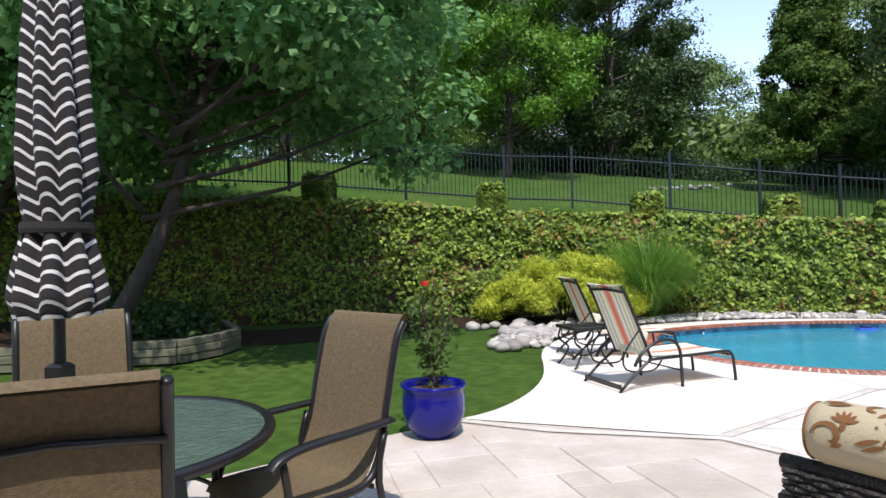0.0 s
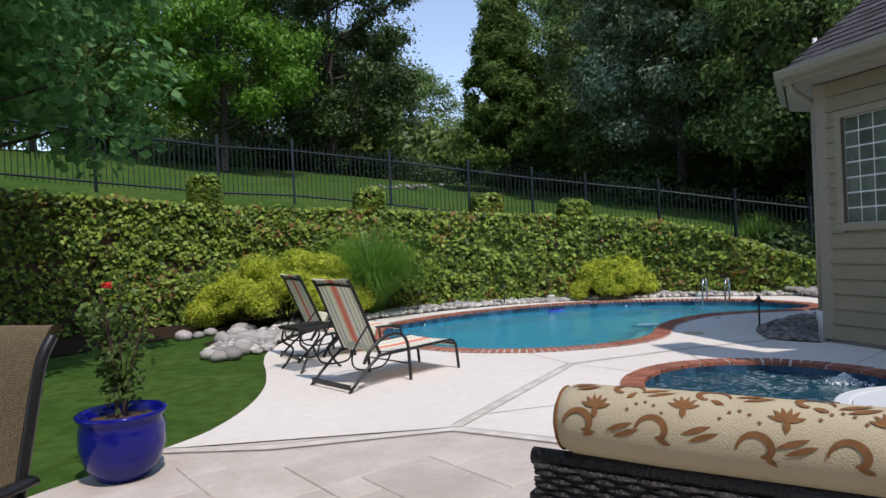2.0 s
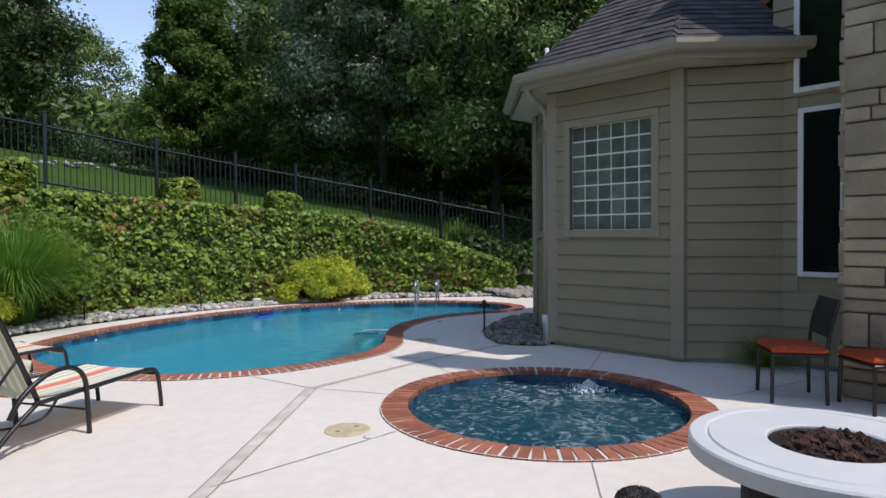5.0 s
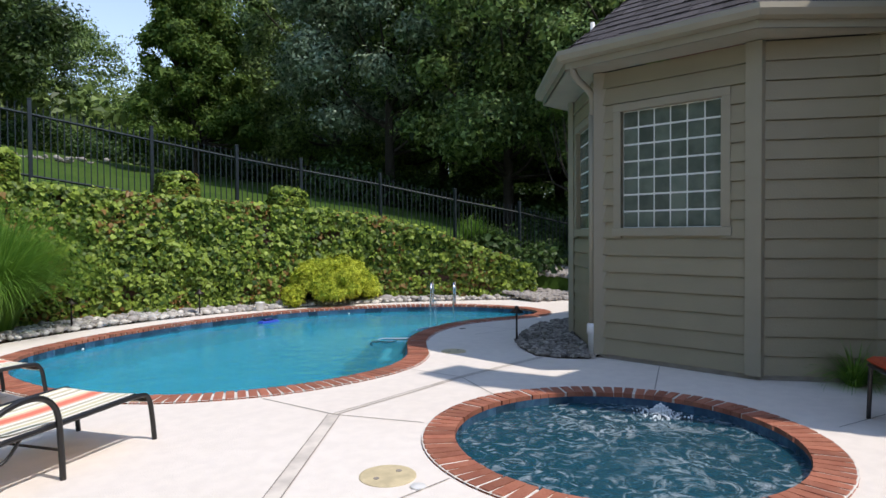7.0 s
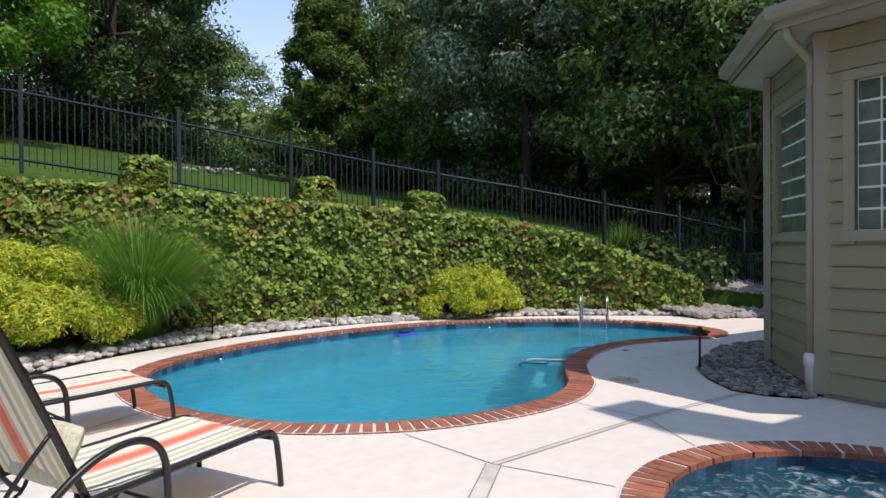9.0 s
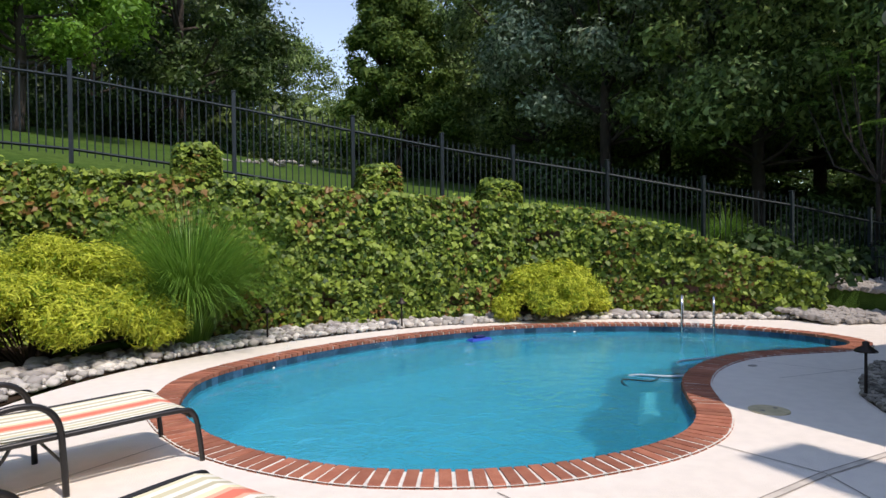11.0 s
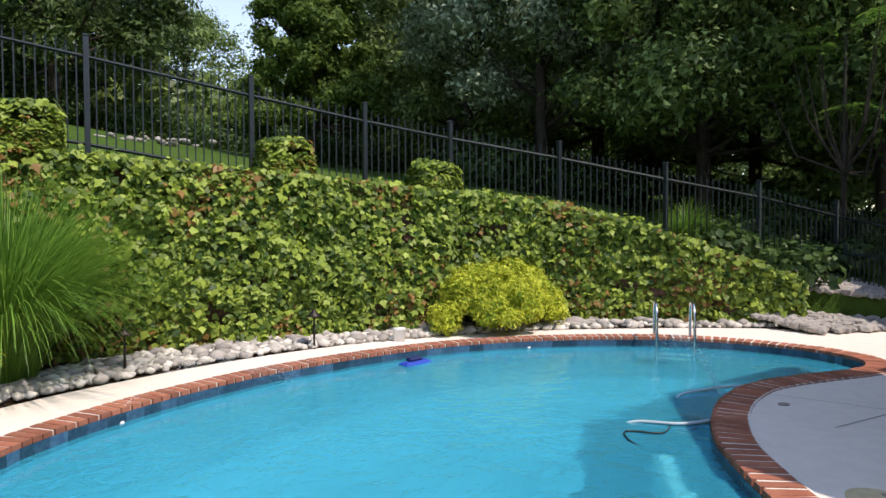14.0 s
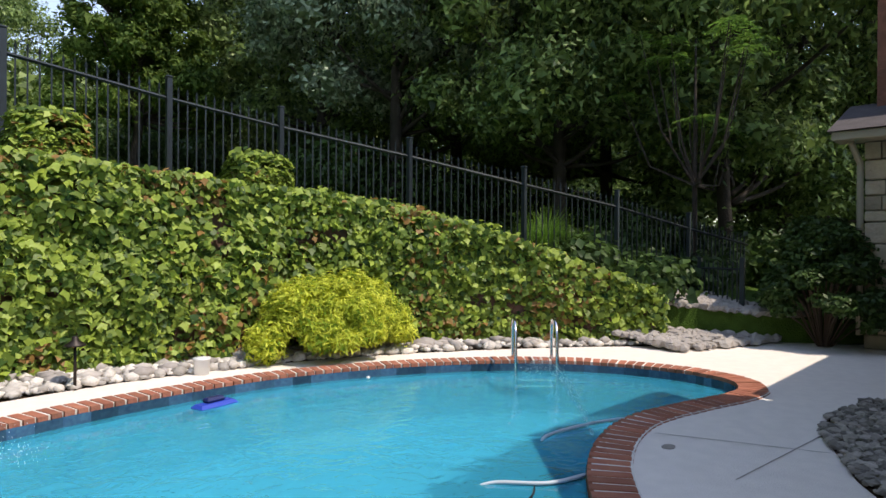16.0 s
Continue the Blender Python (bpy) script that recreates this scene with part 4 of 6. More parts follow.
def boulder(size, seed):
    r = np.random.default_rng(seed)
    V = ICO2_V * np.array([1.15, 0.9, 0.62]) * size
    V = V * (1 + 0.10 * np.array([[noise.noise((*(v / size * 1.3 + seed),))] for v in V]) * 2.2)
    return Mesh().add((V + (0, 0, size * 0.42)).tolist(), ICO2_F).data("boulder", True)


rocks = [boulder(s, i) for i, s in enumerate((0.09, 0.12, 0.145, 0.19))]
R1 = random.Random(4)
spots = [(0.4 + R1.uniform(-0.55, 0.5), 10.3 + 0.085 * k + R1.uniform(-0.2, 0.2)) for k in range(34)]
spots += [(-0.9 + 0.25 * k + R1.uniform(-0.2, 0.2), 13.1 + 0.12 * k + R1.uniform(-0.3, 0.2)) for k in range(10)]
spots += [(8.0, 15.25), (8.75, 15.15), (10.9, 14.35), (11.2, 14.15), (10.75, 14.5)]
for x, y in spots:
    ob = put("boulder", rocks[R1.randrange(4)], M_ROCK, m=pose(x, y, -0.03, 0, 0, R1.uniform(0, 360)))
    tagged(ob, "pale rounded fieldstone lying in the stone bed", "rock", "fieldstones by the deck")
pile = []
for _ in range(1300):
    u, v = rng.random(), rng.random()
    x, y = 13.2 + 2.6 * u, 11.6 + 2.4 * v - 0.9 * u
    pile.append((x, y, max(0.02 + 0.3 * v, hill(x, y)), rng.uniform(0.05, 0.12)))
tagged(put("rock_slope", pebbles("rock_slope", pile, False), M_ROCK), "heap of grey fieldstones on a bank", "rocks", kind="stuff")
GRAVEL = [(8.28, 8.12), (8.0, 7.64), (8.06, 7.32), (8.3, 7.02), (8.5, 7.02), (9.7, 8.24), (11.7, 8.3), (11.7, 9.2), (11.1, 9.27), (10.62, 9.32), (10.16, 9.26), (9.8, 9.1), (9.2, 8.85), (8.66, 8.52)]
put("bed_gravel_base", Mesh().prism(GRAVEL, -0.05, 0.006), M_SOIL)["kind"] = "structure"
gp = []
while len(gp) < 2600:
    x, y = rng.uniform(8, 11.7), rng.uniform(7, 9.35)
    if inside(x, y, GRAVEL):
        gp.append((x, y, 0.01 + 0.02 * rng.random(), rng.uniform(0.022, 0.05)))
tagged(put("gravel_bed", pebbles("gravel_bed", gp, False), M_GRAVEL), "dark grey and tan gravel around the bay", "gravel", kind="stuff")
hp = [(6.4 + rng.normal() * 0.7, 27.0 + rng.normal() * 0.35, hill(6.4, 27.0) - 0.05 + 0.12 * rng.random(), rng.uniform(0.07, 0.15)) for _ in range(34)]
tagged(put("hill_rocks", pebbles("hill_rocks", hp), M_ROCK), "ring of grey rocks on the hillside lawn", "rocks", kind="stuff")

# ---- plants ----


def crown(name, clumps, count, size, material, parent, length=1.4, kind="leaf", label="", droop=0.5, core=0.35, up=0.5, inner=None):
    """A crown of leaves: clumps are rows of x, y, z and radius."""
    c = np.array(clumps)
    w = c[:, 3] ** 2
    idx = rng.choice(len(c), count, p=w / w.sum())
    d = rng.normal(size=(count, 3))
    d /= np.linalg.norm(d, axis=1, keepdims=True)
    rad = c[idx, 3] * (core + (1 - core) * rng.random(count) ** 0.6) * (1 + 0.16 * rng.normal(size=count))
    d2 = d * np.array([1, 1, 0.72])
    pos = c[idx, :3] + d2 * rad[:, None]
    nrm = d + rng.normal(size=(count, 3)) * 0.6 + np.array([0, 0, up])
    sizes = np.full(count, size)
    if inner:
        k = int(count * inner[0])
        pos[:k] = c[idx[:k], :3] + (pos[:k] - c[idx[:k], :3]) * 0.55
        sizes[:k] *= inner[1]
    return put(name, leaves_mesh(name, pos, nrm, sizes, length, kind, droop), material, parent, label)


def tree(x, y, height, spread, material, label, count=5000, leaf=0.3, base=0.25, clear=0.3, seed=0, shape="round", lean=(0, 0), z=None, trunk=None, group="trees on the hillside", hang=(), fine=0.11):
    """A tree: a tapered trunk, limbs to each clump, and a leafy crown with gaps."""
    r = random.Random(seed)
    z0 = (hill(x, y) if z is None else z) - 0.1
    t = thing("tree", pose(x, y, z0), label, "tree", group)
    wood = Mesh()
    top = Vector((lean[0], lean[1], height * 0.85))
    line = [Vector((0, 0, 0)), top * 0.25 + Vector((r.uniform(-0.2, 0.2), r.uniform(-0.2, 0.2), 0)), top * 0.6, top]
    pts = smooth_line(line, 4)
    rb = trunk or height * 0.016
    wood.tube(pts, rb, 8, radii=[rb * (1.25 if i == 0 else 1 - 0.8 * i / len(pts)) for i in range(len(pts))])
    put("trunk", wood, M_BARK, t, "dark brown bark", smooth=True)
    clumps = []
    nc = 110 if shape != "cone" else 340
    for k in range(nc):
        u = (k + r.random()) / nc
        zz = height * (clear + (1 - clear) * u)
        if shape == "cone":
            R = spread * (1.02 - u) * 0.95 + 0.2
        else:
            R = spread * math.sin(math.pi * min(0.98, 0.16 + 0.8 * u)) ** 0.7
        a = r.uniform(0, 6.283)
        q = R * math.sqrt(r.uniform(0.1, 1.0))
        f = zz / height
        cx, cy = lean[0] * f + q * math.cos(a), lean[1] * f + q * math.sin(a)
        cr = spread * r.uniform(0.15, 0.3) * (0.8 if shape == "cone" else 1)
        clumps.append((cx, cy, zz, cr))
    clumps += list(hang)
    limbs = Mesh()
    for cx, cy, zz, cr in clumps[:: 3]:
        f = max(0.15, zz / height - 0.14)
        s = Vector((lean[0] * f, lean[1] * f, f * height))
        e2 = Vector((cx, cy, zz))
        md = s.lerp(e2, 0.55) + Vector((0, 0, -0.06 * height * 0.3))
        lp = smooth_line([s, md, e2], 3)
        limbs.tube(lp, 0.05, 5, radii=[max(0.012, rb * 0.35 * (1 - 0.85 * i / len(lp))) for i in range(len(lp))])
    put("limb", limbs, M_BARK, t, "dark branches", smooth=True)
    if leaf > 0.2:
        crown("crown", clumps, int(count * (6.0 if fine < 0.12 else 4.0)), fine, material, t, 1.6, "sliver", "leafy crown", inner=(0.26, 0.22 / fine))
    else:
        crown("crown", clumps, count, leaf, material, t, 1.15, label="leafy crown", droop=0.5, core=0.3, up=0.9)
    return t


def polar(h, d):
    return EYE0.x + d * math.sin(math.radians(h)), EYE0.y + d * math.cos(math.radians(h))


# The shade tree over the raised bed.
HANG = [(3.5, 2.0, 3.8, 0.8), (4.1, 2.4, 3.4, 0.7), (4.6, 2.5, 3.05, 0.5), (5.0, 2.8, 3.5, 0.6), (4.4, 1.6, 3.9, 0.7), (5.3, 2.2, 4.2, 0.7),
        (-0.8, -1.2, 3.4, 0.7), (0.6, -1.0, 3.5, 0.6), (-1.6, -0.6, 3.2, 0.7)]
tree(-6.1, 7.9, 8.6, 4.1, M_REDBUD, "spreading shade tree with heart-shaped green leaves over the bed", 35000, 0.135, clear=0.50, seed=2, lean=(2.4, 1.6), z=0.25, trunk=0.17, group="", hang=HANG)
# Two more trees, added to shade the wall; the last is out of view.
tree(-10.2, 9.4, 9.0, 4.8, M_REDBUD, "shade tree with heart-shaped green leaves, added to shade the wall", 40000, 0.14, clear=0.40, seed=3, lean=(1.6, 1.6), z=0.25, trunk=0.15, group="")
tree(-14.5, 7.2, 9.5, 4.8, M_REDBUD, "shade tree with heart-shaped green leaves, added to shade the wall", 18000, 0.15, clear=0.4, seed=4, lean=(0.4, 1.0), z=0.25, trunk=0.15, group="")
# Hillside trees.
T = [(-4.8, 31, 14, 5.4, M_MAPLE, "bright green maple on the grassy hill", 11000, 0.30, 0.22, "round"),
     (5.2, 37, 17, 5.3, M_OAK, "tall dark green tree on the hill", 13000, 0.30, 0.10, "round"),
     (21.2, 31, 11.0, 3.0, M_CYPRESS, "yellow-green conical cypress on the hill", 13000, 0.24, 0.13, "cone"),
     (12.5, 56, 11, 6, M_DARKLEAF, "distant green tree beyond the hill", 6000, 0.5, 0.1, "round"),
     (-19, 36, 14, 6, M_DARKLEAF, "dark green tree on the hill", 11000, 0.34, 0.12, "round"),
     (-31, 38, 15, 7, M_DARKLEAF, "dark green tree on the hill", 10000, 0.36, 0.12, "round"),
     (-43, 34, 14, 7, M_MAPLE, "bright green tree on the hill", 9000, 0.36, 0.15, "round"),
     (-55, 30, 14, 7, M_DARKLEAF, "dark green tree on the hill", 7000, 0.4, 0.12, "round"),
     (-13, 48, 15, 7, M_MAPLE, "bright green tree further up the hill", 8000, 0.4, 0.12, "round"),
     (-25, 52, 16, 8, M_DARKLEAF, "dark green tree further up the hill", 7000, 0.5, 0.1, "round"),
     (31, 40, 17, 5.2, M_DARKLEAF, "tall dark forest tree", 12000, 0.27, 0.16, "round"),
     (33, 33, 16, 5.0, M_DARKLEAF, "tall dark forest tree", 12000, 0.3, 0.12, "round"),
     (37, 26, 14, 4.6, M_SILVER, "tree with drooping silvery green leaves", 13000, 0.24, 0.22, "round"),
     (42, 31, 17, 6, M_DARKLEAF, "tall dark forest tree", 12000, 0.3, 0.14, "round"),
     (47, 24, 14, 5, M_DARKLEAF, "tall dark forest tree", 12000, 0.25, 0.2, "round"),
     (52, 29, 16, 6, M_DARKLEAF, "tall dark forest tree", 12000, 0.3, 0.14, "round"),
     (57, 23, 13, 4.8, M_DARKLEAF, "tall dark forest tree", 11000, 0.25, 0.24, "round"),
     (62, 27, 16, 6, M_DARKLEAF, "tall dark forest tree", 12000, 0.3, 0.12, "round"),
     (68, 30, 15, 6, M_DARKLEAF, "tall dark forest tree", 9000, 0.34, 0.14, "round"),
     (74, 33, 15, 6, M_DARKLEAF, "tall dark forest tree", 7000, 0.38, 0.14, "round"),
     (35, 46, 18, 8, M_DARKLEAF, "far dark forest tree", 8000, 0.5, 0.08, "round"),
     (46, 46, 18, 8, M_DARKLEAF, "far dark forest tree", 8000, 0.5, 0.08, "round"),
     (57, 46, 18, 8, M_DARKLEAF, "far dark forest tree", 8000, 0.5, 0.08, "round"),
     (25.5, 50, 17, 6, M_DARKLEAF, "far dark forest tree", 8000, 0.5, 0.08, "round"),
     (-1, 47, 15, 6.5, M_OAK, "dark green tree further up the hill", 9000, 0.4, 0.06, "round"),
     (7.5, 48, 12, 5, M_OAK, "dark green tree further up the hill", 8000, 0.4, 0.05, "round")]
for i, (h, d, ht, sp, ma, lb, cnt, lf, cl, shp) in enumerate(T):
    tx, ty = polar(h, d)
    tree(tx, ty, ht, sp, ma, lb, cnt, lf, clear=cl, seed=20 + i, shape=shp, fine=0.11 if d < 36 and h > -10 else 0.15)
# Undergrowth below the wood.
ug = []
for k in range(60):
    hx, hy = polar(30 + 46 * rng.random(), 25 + 12 * rng.random())
    ug.append((hx, hy, hill(hx, hy) + 0.4 + 0.5 * rng.random(), rng.uniform(0.7, 1.4)))
for k in range(60):
    hx, hy = polar(49 + 15 * rng.random(), 21 + 8 * rng.random())
    ug.append((hx, hy, hill(hx, hy) + 0.3 + 0.7 * rng.random(), rng.uniform(0.5, 1.0)))
for k in range(34):
    hx, hy = 14.0 + 3.6 * rng.random(), 12.3 + 2.4 * rng.random()
    ug.append((hx, hy, hill(hx, hy) + 0.15 + 0.3 * rng.random(), rng.uniform(0.3, 0.6)))
for k in range(46):
    hx, hy = polar(-16 + 42 * rng.random(), 37 + 6 * rng.random())
    ug.append((hx, hy, hill(hx, hy) + 0.3 + 1.0 * rng.random(), rng.uniform(0.8, 1.6)))
tagged(crown("undergrowth", ug, 80000, 0.12, M_BOX, None), "dark low undergrowth below the forest trees", "undergrowth", kind="stuff")
far = []
for k in range(420):
    hh = -75 + 160 * (k + rng.random()) / 420
    hx, hy = polar(hh, 58 + 18 * rng.random())
    gap = 10.5 < hh < 18.5
    far.append((hx, hy, hill(hx, hy) + rng.uniform(0, 7.0 if gap else 13), rng.uniform(2.2, 3.2 if gap else 4.5)))
for k in range(220):
    hx, hy = polar(rng.uniform(-14, 50), rng.uniform(45, 56))
    far.append((hx, hy, hill(hx, hy) + rng.uniform(-0.5, 4.5), rng.uniform(1.4, 2.4)))
tagged(crown("far_wood", far, 210000, 0.4, M_DARKLEAF, None, 1.6, "sliver"), "distant wood beyond the hill", "wood", kind="stuff")


def bush(x, y, rx, ry, h, material, label, count, leaf, length=2.2, seed=0, name="bush", ang=0.0):
    """A mounded shrub on short stems, its leaves in many small sprays."""
    t = thing(name, pose(x, y, -0.02, 0, 0, ang), label, "shrub")
    r = random.Random(seed)
    cl, st = [], Mesh()
    for k in range(120):
        a, u = r.uniform(0, 6.283), math.sqrt(r.random())
        px, py = rx * u * math.cos(a) * 0.85, ry * u * math.sin(a) * 0.85
        pz = h * (0.10 + 0.72 * math.sqrt(max(0, 1 - u * u)) * r.uniform(0.55, 1.05))
        cl.append((px, py, pz, r.uniform(0.14, 0.3) * (rx + ry) * 0.40))
        if k % 3 == 0:
            st.tube([(px * 0.1, py * 0.1, 0), (px * 0.5, py * 0.5, pz * 0.6), (px, py, pz)], 0.012, 5)
    put("stem", st, M_STEM, t)
    crown("foliage", cl, count, leaf, material, t, length, "sliver" if length > 3 else "leaf", droop=-1.0, core=0.45, up=0.9)
    return t


bush(1.28, 14.5, 2.1, 1.2, 1.8, M_GOLD, "golden yellow feathery evergreen shrub against the ivy wall", 150000, 0.023, 4.0, 1)
bush(-0.15, 15.3, 0.9, 0.6, 1.15, M_GOLD, "golden yellow feathery evergreen shrub against the ivy wall", 22000, 0.035, 4.0, 5)
bush(9.72, 14.85, 1.25, 0.8, 1.25, M_GOLD, "golden yellow feathery evergreen shrub by the pool", 60000, 0.026, 4.0, 2)
bush(15.3, 10.35, 1.0, 0.9, 2.3, M_BOX, "dark green leafy shrub by the stone wing", 26000, 0.05, 1.6, 3)
bush(-6.3, 10.0, 1.2, 0.9, 1.0, M_BOX, "low dark green shrub in the raised bed", 6000, 0.08, 1.6, 6)
bush(-8.3, 11.0, 2.2, 0.9, 1.1, M_BOX, "low dark green hedge in the raised bed", 8000, 0.08, 1.6, 7)


def sumac(x, y, h):
    """A small tree with whorls of compound leaves, each a stalk with paired leaflets."""
    z0 = hill(x, y) - 0.1
    t = thing("sumac_tree", pose(x, y, z0), "young sumac tree with bright green feathered leaf sprays", "tree")
    r = random.Random(5)
    put("trunk", Mesh().tube([(0, 0, 0), (0.1, 0.05, h * 0.5), (0, 0, h * 0.95)], 0.05, 7, radii=[0.06, 0.045, 0.015]), M_BARK, t, smooth=True)
    limbs, pos, nrm, dirs = Mesh(), [], [], []
    V, F = [], []
    for k in range(15):
        a, q = r.uniform(0, 6.283), 1.6 * math.sqrt(r.random())
        tip = Vector((q * math.cos(a), q * math.sin(a), h * r.uniform(0.6, 1.0)))
        limbs.tube([(0, 0, h * 0.4), tuple(tip * 0.6 + Vector((0, 0, 0.1))), tuple(tip)], 0.02, 5, radii=[0.03, 0.02, 0.008])
        n = r.randint(5, 7)
        for i in range(n):
            b = 2 * math.pi * (i + r.random() * 0.6) / n
            ln = r.uniform(0.42, 0.62)
            out = Vector((math.cos(b), math.sin(b), 0))
            sd = Vector((-out.y, out.x, 0))
            for j in range(9):
                u = (j + 1) / 9
                p = tip + out * ln * u + Vector((0, 0, 0.22 * u - r.uniform(0.36, 0.56) * u * u))
                for sg in (-1, 1):
                    d = (sd * sg + out * 0.45).normalized()
                    L = 0.15 * math.sin(math.pi * (0.2 + 0.7 * u))
                    w = out * 0.022
                    n0 = len(V)
                    V += [p, p + d * L * 0.45 - w, p + d * L + Vector((0, 0, -0.035)), p + d * L * 0.45 + w]
                    F.append((n0, n0 + 1, n0 + 2, n0 + 3))
    put("limb", limbs, M_BARK, t, "thin bare branches")
    me = Mesh()
    me.v, me.f = [tuple(v) for v in V], F
    put("leaf_spray", me, M_SUMAC, t, "bright green compound leaves")


sumac(16.9, 12.9, 5.2)


def ornamental_grass(x, y, h, spread, count):
    t = thing("ornamental_grass", pose(x, y, max(-0.02, hill(x, y) - 0.05)), ("large" if h > 1.2 else "small") + " arching clump of green ornamental grass", "grass")
    V, F = [], []
    for k in range(count):
        a = rng.random() * 6.283
        lean = rng.random() ** 0.55
        step = h * rng.uniform(0.8, 1.2) * 1.22 / 9
        p = Vector((math.cos(a) * 0.14 * h * rng.random(), math.sin(a) * 0.14 * h * rng.random(), 0))
        side = Vector((-math.sin(a), math.cos(a), 0)) * 0.008
        th, bend = 0.5 * lean * spread / h * 1.4, (0.25 + 1.45 * lean) / 9 * rng.uniform(0.7, 1.25)
        n0 = len(V)
        for i in range(10):
            u = i / 9
            if i:
                th += bend * (0.5 + u)
                p = p + Vector((math.cos(a) * math.sin(th), math.sin(a) * math.sin(th), math.cos(th))) * step
                p.z = max(0.02, p.z)
            wd = 1 - u * 0.9
            V += [p - side * wd, p + side * wd]
            if i:
                F.append((n0 + 2 * i - 2, n0 + 2 * i - 1, n0 + 2 * i + 1, n0 + 2 * i))
    me = Mesh()
    me.v, me.f = [tuple(v) for v in V], F
    put("blades", me, M_BLADE, t)
    return t


ornamental_grass(3.25, 15.0, 1.72, 0.75, 5200)
ornamental_grass(9.0, 4.28, 0.42, 0.40, 420)
ornamental_grass(14.0, 14.4, 0.75, 0.5, 700)

# ---- raised bed ----
rb = thing("raised_bed", Matrix(), "raised planting bed edged with mossy stacked timbers", "planter")
BEDLINE = [(-12.0, 6.9), (-7.6, 7.6), (-5.1, 8.6), (-4.85, 9.4), (-4.9, 10.2), (-5.9, 11.6)]
for lev in range(3):
    for (a, b) in zip(BEDLINE, BEDLINE[1:]):
        m, ln = edge_pose(b, a)
        k = max(1, round(ln / 0.9))
        for i in range(k):
            put("block", Mesh().box((ln * (i + 0.5) / k, 0, 0.05 + 0.13 * lev), (ln / k - 0.012, 0.16, 0.122), bevel=0.012), M_TIMBER, rb, m=m @ Matrix.Translation((0, 0.012 * (lev % 2), 0)))
put("soil", Mesh().prism([(-12, 6.95), (-7.6, 7.65), (-5.15, 8.65), (-4.95, 9.4), (-5.0, 10.2), (-6.0, 11.6), (-12, 12.5)], -0.05, 0.30), M_SOIL, rb)

# ---- furniture ----


def bar(m, pts, r=0.014, sides=8, per=5):
    return m.tube(smooth_line(pts, per), r, sides)


STRIPES = [(0.05, (0.86, 0.83, 0.74)), (0.06, (0.59, 0.54, 0.36)), (0.05, (0.86, 0.83, 0.74)), (0.07, (0.67, 0.62, 0.41)), (0.05, (0.86, 0.83, 0.74)), (0.05, (0.51, 0.46, 0.34)),
           (0.07, (0.86, 0.83, 0.74)), (0.05, (0.80, 0.46, 0.32)), (0.12, (0.80, 0.21, 0.14)), (0.05, (0.80, 0.46, 0.32)), (0.06, (0.85, 0.80, 0.54)), (0.06, (0.86, 0.83, 0.74)),
           (0.05, (0.54, 0.49, 0.34)), (0.06, (0.86, 0.83, 0.74)), (0.06, (0.63, 0.58, 0.39)), (0.05, (0.86, 0.83, 0.74)), (0.08, (0.75, 0.69, 0.49))]
M_STRIPE = striped("striped_sling", STRIPES, 1, 0.69)


